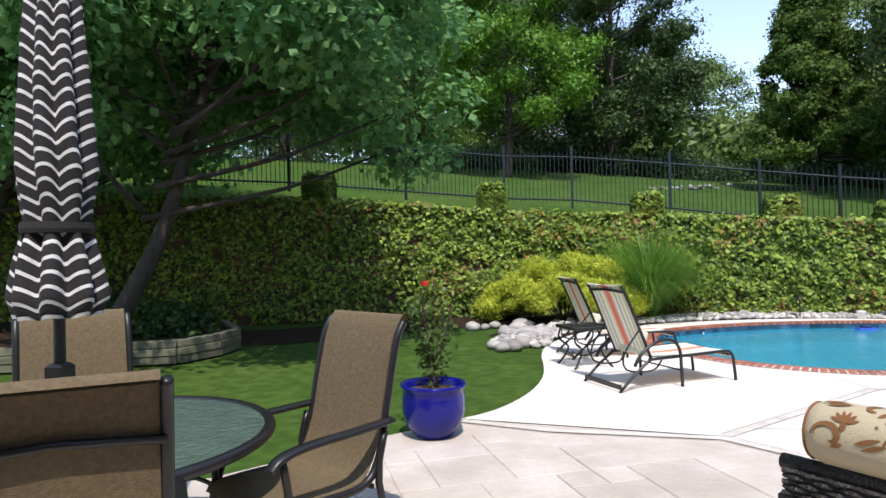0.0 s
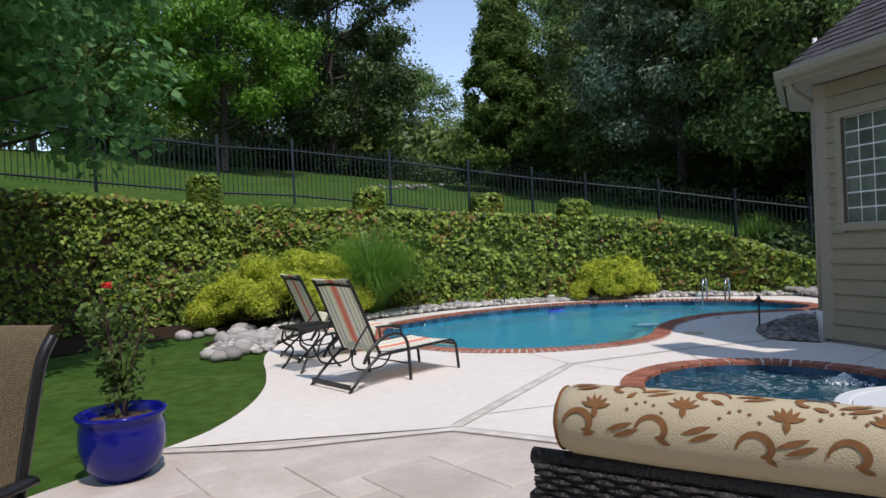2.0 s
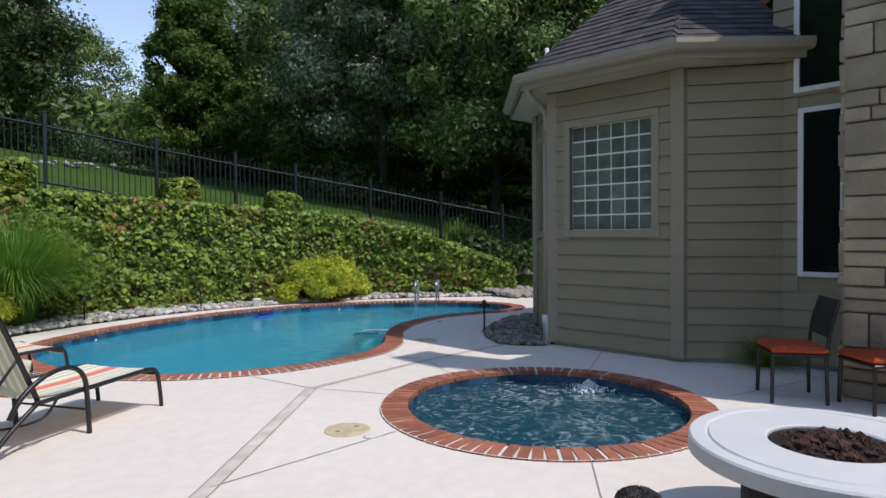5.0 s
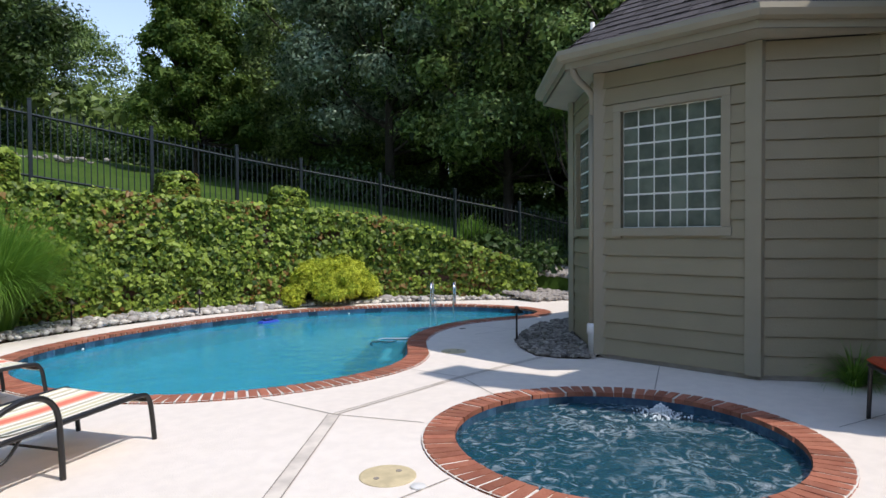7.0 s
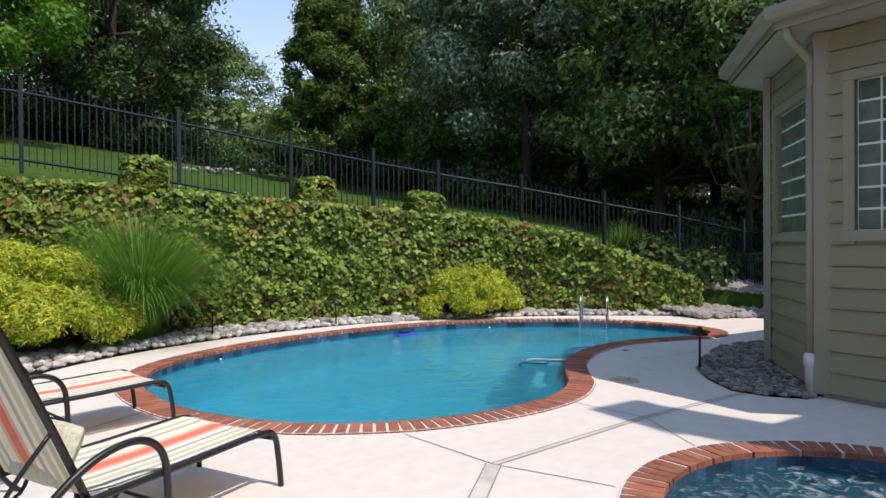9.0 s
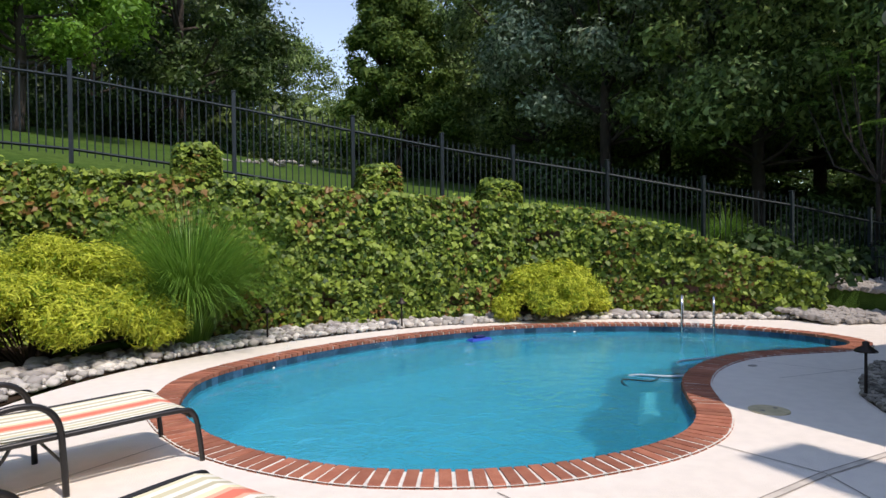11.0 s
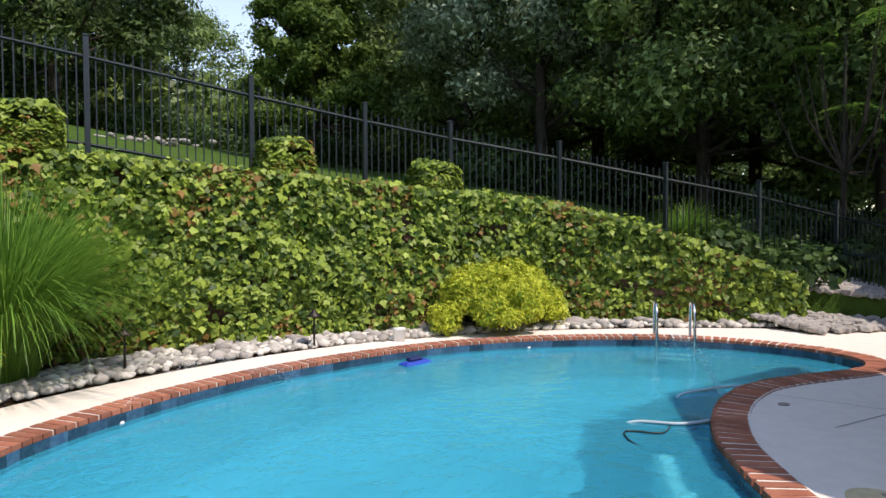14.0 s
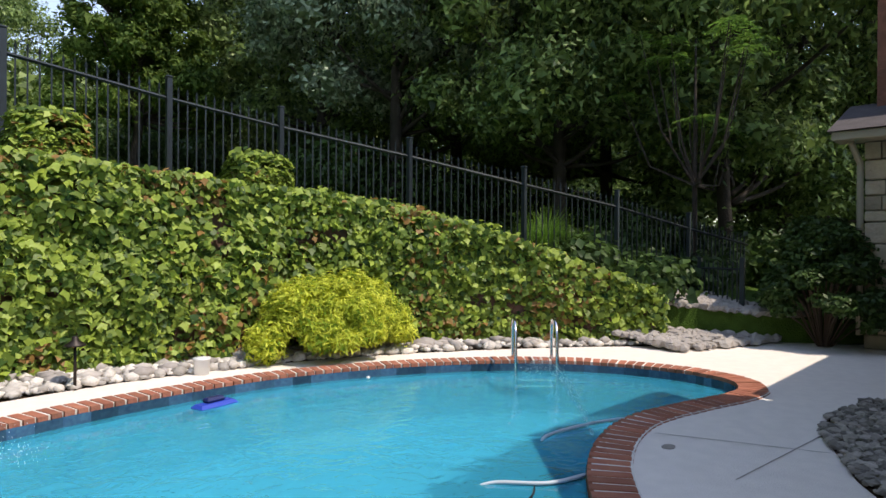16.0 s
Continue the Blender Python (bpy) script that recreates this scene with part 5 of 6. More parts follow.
def lounger(m, label):
    t = thing("sun_lounger", m, label, "sun lounger", "loungers by the pool")
    W = 0.38
    for s in (-1, 1):
        y = s * W
        put("side_rail", bar(Mesh(), [(0.42, y, 0.36), (1.0, y, 0.37), (1.55, y, 0.38), (1.68, y, 0.34), (1.72, y, 0.18), (1.74, y, 0.0)], 0.019), M_BLACK, t, smooth=True)
        put("rear_leg", bar(Mesh(), [(0.0, y, 0.0), (0.22, y, 0.2), (0.46, y, 0.37)], 0.018, per=3), M_BLACK, t, smooth=True)
        put("armrest", bar(Mesh(), [(0.20, y * 1.06, 0.30), (0.30, y * 1.06, 0.44), (0.50, y * 1.06, 0.56), (0.72, y * 1.06, 0.58), (0.85, y * 1.06, 0.47), (0.88, y * 1.06, 0.22), (0.89, y * 1.06, 0.0)], 0.02), M_BLACK, t, smooth=True)
        put("back_rail", bar(Mesh(), [(0.47, y * 0.93, 0.37), (0.32, y * 0.93, 0.72), (0.12, y * 0.93, 1.16), (0.06, y * 0.93, 1.25)], 0.020), M_BLACK, t, smooth=True)
        put("strut", bar(Mesh(), [(0.31, y * 0.93, 0.72), (0.10, y * 0.9, 0.44), (0.14, y * 0.9, 0.25), (0.5, y * 0.9, 0.22), (0.62, y, 0.36)], 0.011), M_BLACK, t, smooth=True)
    put("rear_bar", Mesh().box((0.02, 0, 0.06), (0.02, 2 * W, 0.06), bevel=0.006), M_BLACK, t)
    put("crossbar", Mesh().tube([(0.88, -W, 0.20), (0.88, W, 0.20)], 0.01), M_BLACK, t)
    put("foot_bar", Mesh().tube([(1.66, -W, 0.33), (1.66, W, 0.33)], 0.014), M_BLACK, t)
    put("top_bar", Mesh().tube([(0.095, -W * 0.93, 1.18), (0.08, 0, 1.20), (0.095, W * 0.93, 1.18)], 0.015), M_BLACK, t, smooth=True)
    seat = Mesh()
    prof = [(0.46, 0.40), (0.60, 0.385), (1.0, 0.382), (1.4, 0.392), (1.58, 0.398), (1.67, 0.37), (1.71, 0.31)]
    back = [(0.46, 0.40), (0.37, 0.60), (0.26, 0.86), (0.14, 1.14), (0.075, 1.27), (0.04, 1.265)]
    for nm, pr in (("seat", prof), ("backrest", back)):
        sm = Mesh()
        k = len(pr)
        vs = []
        for off in (0.0, 0.012):
            for x, z in pr:
                for j in range(9):
                    y = -0.345 + 0.69 * j / 8
                    sag = 0.012 * (1 - (y / 0.345) ** 2)
                    vs.append((x, y, z - sag - off))
        fs = []
        for o in (0, k * 9):
            for i in range(k - 1):
                for j in range(8):
                    q = (o + i * 9 + j, o + i * 9 + j + 1, o + i * 9 + j + 10, o + i * 9 + j + 9)
                    fs.append(q if o == 0 else q[::-1])
        sm.add(vs, fs)
        put(nm, sm, M_STRIPE, t, "red, tan and cream striped sling", smooth=True)
    return t


def cushion(m, sx, sy, sz, label):
    mesh = Mesh()
    n = 14
    top, bot = [], []
    for i in range(n + 1):
        for j in range(n + 1):
            u, v = 2 * i / n - 1, 2 * j / n - 1
            h = ((1 - u ** 4) * (1 - v ** 4)) ** 0.5
            k = 1 - 0.06 * (u * u * v * v)
            top.append((u * sx * k, v * sy * k, h * sz))
            bot.append((u * sx * k, v * sy * k, -h * sz))
    f = [(i * (n + 1) + j, (i + 1) * (n + 1) + j, (i + 1) * (n + 1) + j + 1, i * (n + 1) + j + 1) for i in range(n) for j in range(n)]
    mesh.add(top, f)
    mesh.add(bot, [q[::-1] for q in f])
    ob = put("pillow", mesh, M_PILLOW, smooth=True, m=m)
    return tagged(ob, label, "pillow", "pillows on the loungers")


LG1, LG2 = pose(1.515, 7.18, 0, 0, 0, 29.2), pose(1.12, 9.48, 0, 0, 0, 18)
lounger(LG1, "black framed sun lounger with red and tan striped sling")
lounger(LG2, "black framed sun lounger with striped sling beside the side table")
for LG in (LG1, LG2):
    cushion(LG @ pose(0.50, 0.02, 0.53, 0, -62, 0), 0.15, 0.22, 0.06, "pale green speckled pillow leaning on a lounger")


def side_table(m):
    t = thing("side_table", m, "small black slatted side table between the loungers", "side table")
    fr = Mesh()
    for s in (-1, 1):
        fr.box((0, s * 0.27, 0.44), (0.60, 0.05, 0.035), bevel=0.01)
        fr.box((s * 0.28, 0, 0.44), (0.05, 0.488, 0.035), bevel=0.01)
    put("top_frame", fr, M_BLACK, t)
    for k in range(9):
        put("slat", Mesh().box((-0.22 + 0.055 * k, 0, 0.445), (0.04, 0.485, 0.012), bevel=0.003), M_BLACK, t)
    for sx in (-1, 1):
        for sy in (-1, 1):
            put("leg", bar(Mesh(), [(sx * 0.24, sy * 0.24, 0.43), (sx * 0.27, sy * 0.25, 0.3), (sx * 0.15, sy * 0.2, 0.2), (sx * 0.22, sy * 0.23, 0.07), (sx * 0.29, sy * 0.26, 0.0)], 0.014), M_BLACK, t, smooth=True)
    put("stretcher", bar(Mesh(), [(-0.2, 0, 0.16), (0, 0, 0.11), (0.2, 0, 0.16)], 0.01), M_BLACK, t, smooth=True)
    return t


side_table(pose(1.40, 8.66, 0, 0, 0, 25) @ Matrix.Diagonal((1.05, 1.05, 1.30, 1)))


def sling_chair(m, label, k=1.2):
    """A high-backed sling armchair that faces its own +x."""
    t = thing("patio_chair", m @ Matrix.Scale(k, 4), label, "chair", "chairs round the table")
    W = 0.27
    for s in (-1, 1):
        y = s * W
        put("side_frame", bar(Mesh(), [(0.27, y, 0.40), (0.1, y, 0.40), (-0.14, y, 0.40), (-0.24, y, 0.50), (-0.30, y, 0.75), (-0.36, y, 1.0), (-0.41, y, 1.09)], 0.018), M_BLACK, t, smooth=True)
        put("front_leg", bar(Mesh(), [(0.27, y * 1.08, 0.62), (0.24, y * 1.08, 0.40), (0.28, y * 1.05, 0.0)], 0.017, per=3), M_BLACK, t, smooth=True)
        put("rear_leg", bar(Mesh(), [(-0.26, y * 1.08, 0.62), (-0.22, y * 1.08, 0.40), (-0.34, y * 1.05, 0.0)], 0.017, per=3), M_BLACK, t, smooth=True)
        put("armrest", Mesh().tube(smooth_line([(-0.30, y * 1.08, 0.66), (-0.1, y * 1.1, 0.655), (0.15, y * 1.1, 0.65), (0.28, y * 1.1, 0.63), (0.33, y * 1.1, 0.59)], 4), 0.02, 8, flat=(0.032, 0.016)), M_BLACK, t, smooth=True)
    put("back_bar", Mesh().tube([(-0.355, -W, 0.92), (-0.36, 0, 0.94), (-0.355, W, 0.92)], 0.013), M_BLACK, t, smooth=True)
    for xb in (0.26, -0.2):
        put("crossbar", Mesh().tube([(xb, -W, 0.385), (xb, W, 0.385)], 0.013), M_BLACK, t, smooth=True)
    prof = [(0.30, 0.395), (0.25, 0.42), (0.05, 0.405), (-0.12, 0.405), (-0.2, 0.46), (-0.265, 0.6), (-0.31, 0.8), (-0.36, 1.0), (-0.405, 1.105), (-0.44, 1.12), (-0.465, 1.10)]
    prof = [(p.x, p.y) for p in smooth_line([Vector(p) for p in prof], 3)]
    kk, vs, fs = len(prof), [], []
    for off in (0.0, 0.010):
        for x, z in prof:
            for j in range(7):
                vs.append((x + off * 0.6, -0.255 + 0.51 * j / 6, z - off))
    for o in (0, kk * 7):
        for i in range(kk - 1):
            for j in range(6):
                q = (o + i * 7 + j, o + i * 7 + j + 1, o + i * 7 + j + 8, o + i * 7 + j + 7)
                fs.append(q if o else q[::-1])
    put("sling", Mesh().add(vs, fs), M_SLING, t, "brown woven sling", smooth=True)
    return t


TC = Vector((-1.33, 1.98))


def facing(x, y):
    return pose(x, y, 0, 0, 0, math.degrees(math.atan2(TC.y - y, TC.x - x)))


sling_chair(pose(-0.44, 2.40, 0, 0, 0, -123), "black framed high-back patio chair with brown sling by the table")
sling_chair(facing(-0.83, 1.24), "black framed high-back patio chair seen from behind")
sling_chair(facing(-1.93, 2.62), "black framed high-back patio chair behind the umbrella")
tb = thing("patio_table", pose(TC.x, TC.y, 0) @ Matrix.Diagonal((1.11, 1.11, 1.02, 1)), "round patio table with rippled glass top and black rim", "table")
put("glass_top", Mesh().lathe([(0.03, 0.79), (0.74, 0.79), (0.74, 0.798), (0.03, 0.798)], sides=48), M_TGLASS, tb, "rippled greenish glass")
put("rim", Mesh().tube([(0.76 * math.cos(a), 0.76 * math.sin(a), 0.785) for a in [2 * math.pi * i / 48 for i in range(48)]], 0.028, 10, True), M_BLACK, tb, smooth=True)
for a in range(4):
    put("leg", bar(Mesh(), [(0.62, 0, 0.775), (0.55, 0, 0.5), (0.5, 0, 0.25), (0.62, 0, 0.0)], 0.02), M_BLACK, tb, smooth=True, m=pose(0, 0, 0, 0, 0, 45 + 90 * a))
put("brace", Mesh().tube([(0.53 * math.cos(a), 0.53 * math.sin(a), 0.42) for a in [2 * math.pi * i / 32 for i in range(32)]], 0.012, 8, True), M_BLACK, tb, smooth=True)


def umbrella(x, y):
    t = thing("patio_umbrella", pose(x, y, 0) @ Matrix.Diagonal((1.2, 1.2, 1, 1)), "closed patio umbrella in black and white stripes", "umbrella")
    put("pole", Mesh().lathe([(0.022, 0.05), (0.022, 3.5)], sides=14), M_BLACK, t, smooth=True)
    put("base", Mesh().lathe([(0.26, 0.0), (0.26, 0.05), (0.08, 0.08), (0.035, 0.3), (0.02, 0.3)], sides=28), M_BLACK, t, "black cast umbrella base", smooth=True)
    put("crank_box", Mesh().box((0, 0, 1.12), (0.075, 0.075, 0.16), bevel=0.015), M_BLACK, t)
    put("crank_handle", Mesh().tube([(0.03, -0.02, 1.12), (0.10, -0.03, 1.12), (0.22, -0.05, 1.10)], 0.011).lathe([(0.02, -0.02), (0.02, 0.02)], (0.05, -0.03, 1.12), 10), M_STEEL, t, "chrome crank handle", smooth=True)
    # Folded canopy: pleats with stripes that sag in each pleat.
    sides, rows = 64, 240
    mats = [M_UMBW, M_UMBB]
    me = Mesh()
    prof = [(1.40, 0.15), (1.50, 0.175), (1.66, 0.15), (1.82, 0.112), (1.9, 0.122), (2.1, 0.145), (2.5, 0.125), (2.9, 0.10), (3.3, 0.06), (3.5, 0.03)]
    zs, rs = [p[0] for p in prof], [p[1] for p in prof]
    for i in range(rows + 1):
        z = 1.40 + 2.1 * i / rows
        r0 = float(np.interp(z, zs, rs))
        for k in range(sides):
            a = 2 * math.pi * k / sides
            pl = abs(math.sin(4 * a + 0.6 * math.sin(z * 3)))
            r = r0 * (0.72 + 0.34 * pl) + 0.006 * noise.noise((a * 2, z * 6, 1))
            me.v.append((r * math.cos(a), r * math.sin(a), z + 0.05 * (pl - 0.5) + 0.012 * noise.noise((a * 3, z * 4, 0)) + (0.04 * (1 - pl) if i < 4 else 0)))
    idx = []
    for i in range(rows):
        for k in range(sides):
            l = (k + 1) % sides
            me.f.append((i * sides + k, i * sides + l, (i + 1) * sides + l, (i + 1) * sides + k))
            idx.append(0 if i % 8 < 2 else 1)
    data = me.data("canopy", True)
    data.materials.append(M_UMBW)
    data.materials.append(M_UMBB)
    data.polygons.foreach_set("material_index", idx)
    put("canopy", data, M_UMBW, t, "black cloth with narrow white stripes, folded")
    put("tie", Mesh().lathe([(0.128, 1.82), (0.132, 1.84), (0.128, 1.87)], sides=24), M_UMBB, t)
    return t


M_UMBW = mat("white_stripe_cloth", (0.74, 0.72, 0.68), 0.9, vary=0.4, scale=12, bump=0.2, bscale=150)
M_UMBB = mat("black_stripe_cloth", (0.022, 0.019, 0.018), 0.9, vary=0.4, scale=12, bump=0.2, bscale=150)
umbrella(-1.41, 1.87)


def flower_pot(x, y):
    t = thing("flower_pot", pose(x, y, 0) @ Matrix.Scale(1.07, 4), "cobalt blue glazed pot with a small red rose bush", "planter")
    put("pot", Mesh().lathe([(0.16, 0.0), (0.17, 0.015), (0.24, 0.10), (0.275, 0.22), (0.275, 0.34), (0.262, 0.40), (0.285, 0.425), (0.29, 0.445), (0.275, 0.455), (0.25, 0.44), (0.24, 0.38), (0.23, 0.36)], sides=44), M_BLUE, t, "glossy cobalt glaze", smooth=True)
    put("soil", Mesh().lathe([(0.245, 0.385), (0.1, 0.405), (0.0, 0.41)], sides=24), M_POTSOIL, t)
    r = random.Random(8)
    pos = []
    for k in range(11):
        a, h = r.uniform(0, 6.28), r.uniform(0.45, 0.95)
        s = r.uniform(0.05, 0.22)
        e2 = (s * math.cos(a), s * math.sin(a), 0.4 + h)
        put("stem", Mesh().tube(smooth_line([(0.03 * math.cos(a), 0.03 * math.sin(a), 0.39), (e2[0] * 0.4, e2[1] * 0.4, 0.4 + h * 0.5), e2], 4), 0.006, 5), M_STEM, t)
        for i in range(46):
            u = r.uniform(0.15, 1.0) ** 0.8
            pos.append((e2[0] * u + r.gauss(0, 0.05), e2[1] * u + r.gauss(0, 0.05), 0.4 + h * u + r.gauss(0, 0.04)))
    pos = np.array(pos)
    put("foliage", leaves_mesh("foliage", pos, rng.normal(size=pos.shape) + (0, 0, 0.8), 0.042, 1.4), M_ROSELEAF, t)
    fl = Mesh()
    for i in range(9):
        a = i * 2.4
        fl.add((ICO_V * (0.022, 0.022, 0.008) + (0.018 * math.cos(a), 0.018 * math.sin(a), 0.004 * i)).tolist(), ICO_F)
    put("bloom", fl, M_RED, t, "red rose bloom", m=Matrix.Translation((-0.06, 0.0, 1.30)))
    return t


flower_pot(-0.18, 4.98)


# Wicker sofa with a printed bolster.
def wicker_panel(m, x0, x1, z0, z1, y, rowsz=0.024):
    k = int((z1 - z0) / rowsz)
    for i in range(k):
        z = z0 + rowsz * (i + 0.5)
        pts = [(x0 + (x1 - x0) * j / 40, y + 0.006 * (1 if (i + j) % 2 else -1), z) for j in range(41)]
        m.tube(pts, 0.0, 4, flat=(0.011, 0.012))
    return m


sofa_m, _ = edge_pose((1.88, 2.17), (3.24, 0.71))
sofa = thing("wicker_sofa", sofa_m, "dark brown wicker sofa with its back turned", "sofa")
put("body", Mesh().box((1.15, 0.42, 0.22), (2.24, 0.80, 0.40), bevel=0.03), M_WICKER, sofa)
put("backrest", Mesh().box((1.15, 0.05, 0.38), (2.24, 0.07, 0.70), bevel=0.02), M_WICKER, sofa)
wv = Mesh()
wicker_panel(wv, 0.02, 2.28, 0.03, 0.73, 0.0)
put("weave", wv, M_WICKER, sofa, "dark woven wicker strands")
put("top_rail", Mesh().tube([(0.0, 0.04, 0.74), (1.15, 0.04, 0.745), (2.3, 0.04, 0.74)], 0.035, 10), M_WICKER, sofa, smooth=True)
for x in (0.04, 2.26):
    put("armrest", Mesh().box((x, 0.42, 0.40), (0.12, 0.78, 0.44), bevel=0.03), M_WICKER, sofa)
put("seat_cushion", Mesh().box((1.15, 0.45, 0.48), (2.05, 0.62, 0.14), bevel=0.05), M_CREAM, sofa, "cream printed cushion")
for x in (0.05, 2.25):
    for y in (0.08, 0.78):
        put("foot", Mesh().lathe([(0.03, 0.0), (0.035, 0.06)], (x, y, -0.0), 10), M_DARKBASE, sofa)


def bolster():
    t = thing("back_cushion", sofa_m @ pose(-0.10, 0.10, 0.89), "cream cushion with brown leaf print on the sofa back", "cushion")
    R = 0.138
    prof = [(0.0, 0.185), (0.05, 0.188), (0.09, 0.20), (0.118, 0.225), (R * 0.98, 0.28), (R * 1.02, 0.6), (R, 1.1), (R, 1.7), (0.125, 1.99), (0.09, 2.03), (0.0, 2.03)]
    body = Mesh().lathe(prof, sides=30)
    body.v = [(z, y, x) for x, y, z in body.v]
    body.f = [f[::-1] for f in body.f]
    put("cover", body, M_CREAM, t, smooth=True)
    pip = Mesh().tube([(0.222, 0.119 * math.cos(a), 0.119 * math.sin(a)) for a in [2 * math.pi * i / 30 for i in range(30)]], 0.006, 6, True)
    put("piping", pip, M_MOTIF, t, smooth=True)
    r = random.Random(12)

    def on(u, w):
        return (u, -math.cos(w) * (R + 0.004), math.sin(w) * (R + 0.004))

    def leaf(u0, w0, ln, wd, ang):
        mm = Mesh()
        for i in range(6):
            for s in (-1, 1):
                a = i / 5
                lx, ly = (a - 0.5) * ln, s * wd * math.sin(math.pi * a)
                mm.v.append(on(u0 + lx * math.cos(ang) - ly * math.sin(ang), w0 + (lx * math.sin(ang) + ly * math.cos(ang)) / R))
        mm.f = [(2 * i, 2 * i + 1, 2 * i + 3, 2 * i + 2) for i in range(5)]
        put("printed_leaf", mm, M_MOTIF, t)

    def scroll(u0, w0, size, sgn):
        mm = Mesh()
        pts = []
        for i in range(22):
            a = i / 21 * 4.6
            rr = size * (1 - i / 26)
            pts.append((u0 + rr * math.cos(a) * sgn, w0 + rr * math.sin(a) / R))
        for i, (u, w) in enumerate(pts):
            q = pts[min(i + 1, 21)]
            p = pts[max(i - 1, 0)]
            d = Vector((q[0] - p[0], (q[1] - p[1]) * R)).normalized()
            h = 0.010 * math.sin(math.pi * (i + 1) / 23) + 0.002
            mm.v += [on(u - d.y * h, w + d.x * h / R), on(u + d.y * h, w - d.x * h / R)]
        mm.f = [(2 * i, 2 * i + 1, 2 * i + 3, 2 * i + 2) for i in range(21)]
        put("printed_scroll", mm, M_MOTIF, t)

    for i in range(12):
        u = 0.33 + 0.145 * i
        for j, w in enumerate((0.1, 0.75, 1.4, 2.05)):
            uu = u + r.uniform(-0.03, 0.03) + 0.07 * (j % 2)
            w += r.uniform(-0.12, 0.12)
            k = (i * 2 + j) % 4
            if k == 0:
                scroll(uu, w, 0.07, 1 if i % 2 else -1)
                leaf(uu + 0.03, w - 0.2, 0.05, 0.010, r.uniform(-1, 1))
            elif k == 1:
                for q in range(6):
                    an = 0.5 * q - 1.25
                    leaf(uu + 0.028 * math.sin(an), w + 0.20 * math.cos(an), 0.062, 0.008, 1.57 - an)
                leaf(uu, w - 0.1, 0.05, 0.012, 1.57)
            elif k == 2:
                leaf(uu - 0.012, w + 0.09, 0.105, 0.010, 0.35)
                leaf(uu + 0.012, w - 0.05, 0.105, 0.010, 0.35)
            else:
                for q in range(5):
                    leaf(uu - 0.06 + 0.03 * q, w + 0.25 * math.sin(q * 0.8), 0.014, 0.006, 0)
    return t


bolster()


def fire_table(x, y):
    t = thing("fire_table", pose(x, y, 0) @ Matrix.Diagonal((0.96, 0.96, 1.07, 1)), "round pale stone fire pit table on a dark base", "fire table")
    put("base", Mesh().lathe([(0.46, 0.0), (0.46, 0.05), (0.43, 0.06), (0.43, 0.42)], sides=40), M_DARKDRUM, t, "dark bronze drum base", smooth=False)
    put("tabletop", Mesh().lathe([(0.30, 0.42), (0.66, 0.42), (0.70, 0.435), (0.70, 0.505), (0.69, 0.515), (0.62, 0.518), (0.612, 0.508), (0.60, 0.508), (0.592, 0.518), (0.31, 0.518), (0.30, 0.51), (0.30, 0.43)], sides=56), M_FIRETOP, t)
    put("burner_bowl", Mesh().lathe([(0.298, 0.50), (0.29, 0.43), (0.0, 0.43)], sides=40), M_DARKBASE, t)
    put("burner_ring", Mesh().tube([(0.285 * math.cos(a), 0.285 * math.sin(a), 0.485) for a in [2 * math.pi * i / 40 for i in range(40)]], 0.006, 6, True), M_STEEL, t, smooth=True)
    m = Mesh()
    for k in range(170):
        a, q = rng.random() * 6.283, 0.26 * math.sqrt(rng.random())
        s = rng.uniform(0.02, 0.04)
        m.add((ICO_V * (1 + 0.3 * rng.normal(size=(len(ICO_V), 1))) * s + (q * math.cos(a), q * math.sin(a), 0.455 + 0.045 * rng.random() + 0.03 * (1 - q / 0.26))).tolist(), ICO_F)
    tagged(put("lava_rock", m, M_LAVA, t, "rough reddish brown lava rock"), kind="stuff")
    return t


fire_table(4.62, 2.42)
st = thing("wicker_stool", pose(3.72, 2.98, 0), "small dark woven stool with a rounded top", "stool")
wk = Mesh().lathe([(0.12, 0.0), (0.13, 0.02), (0.085, 0.16), (0.10, 0.28), (0.105, 0.33), (0.09, 0.37), (0.05, 0.395), (0.0, 0.40)], sides=24)
put("body", wk, M_WICKER, st, smooth=True)
wv = Mesh()
for i in range(20):
    a = 2 * math.pi * i / 20
    wv.tube([(q * math.cos(a + d), q * math.sin(a + d), z) for q, z, d in ((0.107, 0.29, 0), (0.111, 0.335, 0.08), (0.095, 0.377, 0.16), (0.055, 0.402, 0.3), (0.01, 0.41, 0.5))], 0.010, 5)
put("weave", wv, M_WICKER, st)


def dining_chair(m):
    t = thing("dining_chair", m, "black metal chair with an orange patterned seat cushion", "chair", "orange cushioned chairs")
    for sx in (-1, 1):
        for sy in (-1, 1):
            put("leg", Mesh().tube([(sx * 0.21, sy * 0.22, 0.42), (sx * 0.22, sy * 0.23, 0.0)], 0.017, 8), M_BLACK, t)
    put("seat_frame", Mesh().box((0, 0, 0.42), (0.46, 0.48, 0.03), bevel=0.01), M_BLACK, t)
    put("seat_cushion", Mesh().box((0, 0, 0.465), (0.46, 0.48, 0.065), bevel=0.028), M_ORANGE, t, "orange patterned cushion")
    for sy in (-1, 1):
        put("back_post", bar(Mesh(), [(-0.22, sy * 0.22, 0.42), (-0.24, sy * 0.22, 0.65), (-0.31, sy * 0.22, 0.9)], 0.016, per=3), M_BLACK, t, smooth=True)
    put("backrest", Mesh().box((0, 0, 0), (0.02, 0.44, 0.34), bevel=0.008), M_BLACK, t, m=pose(-0.272, 0, 0.74, 0, -14, 0))
    return t


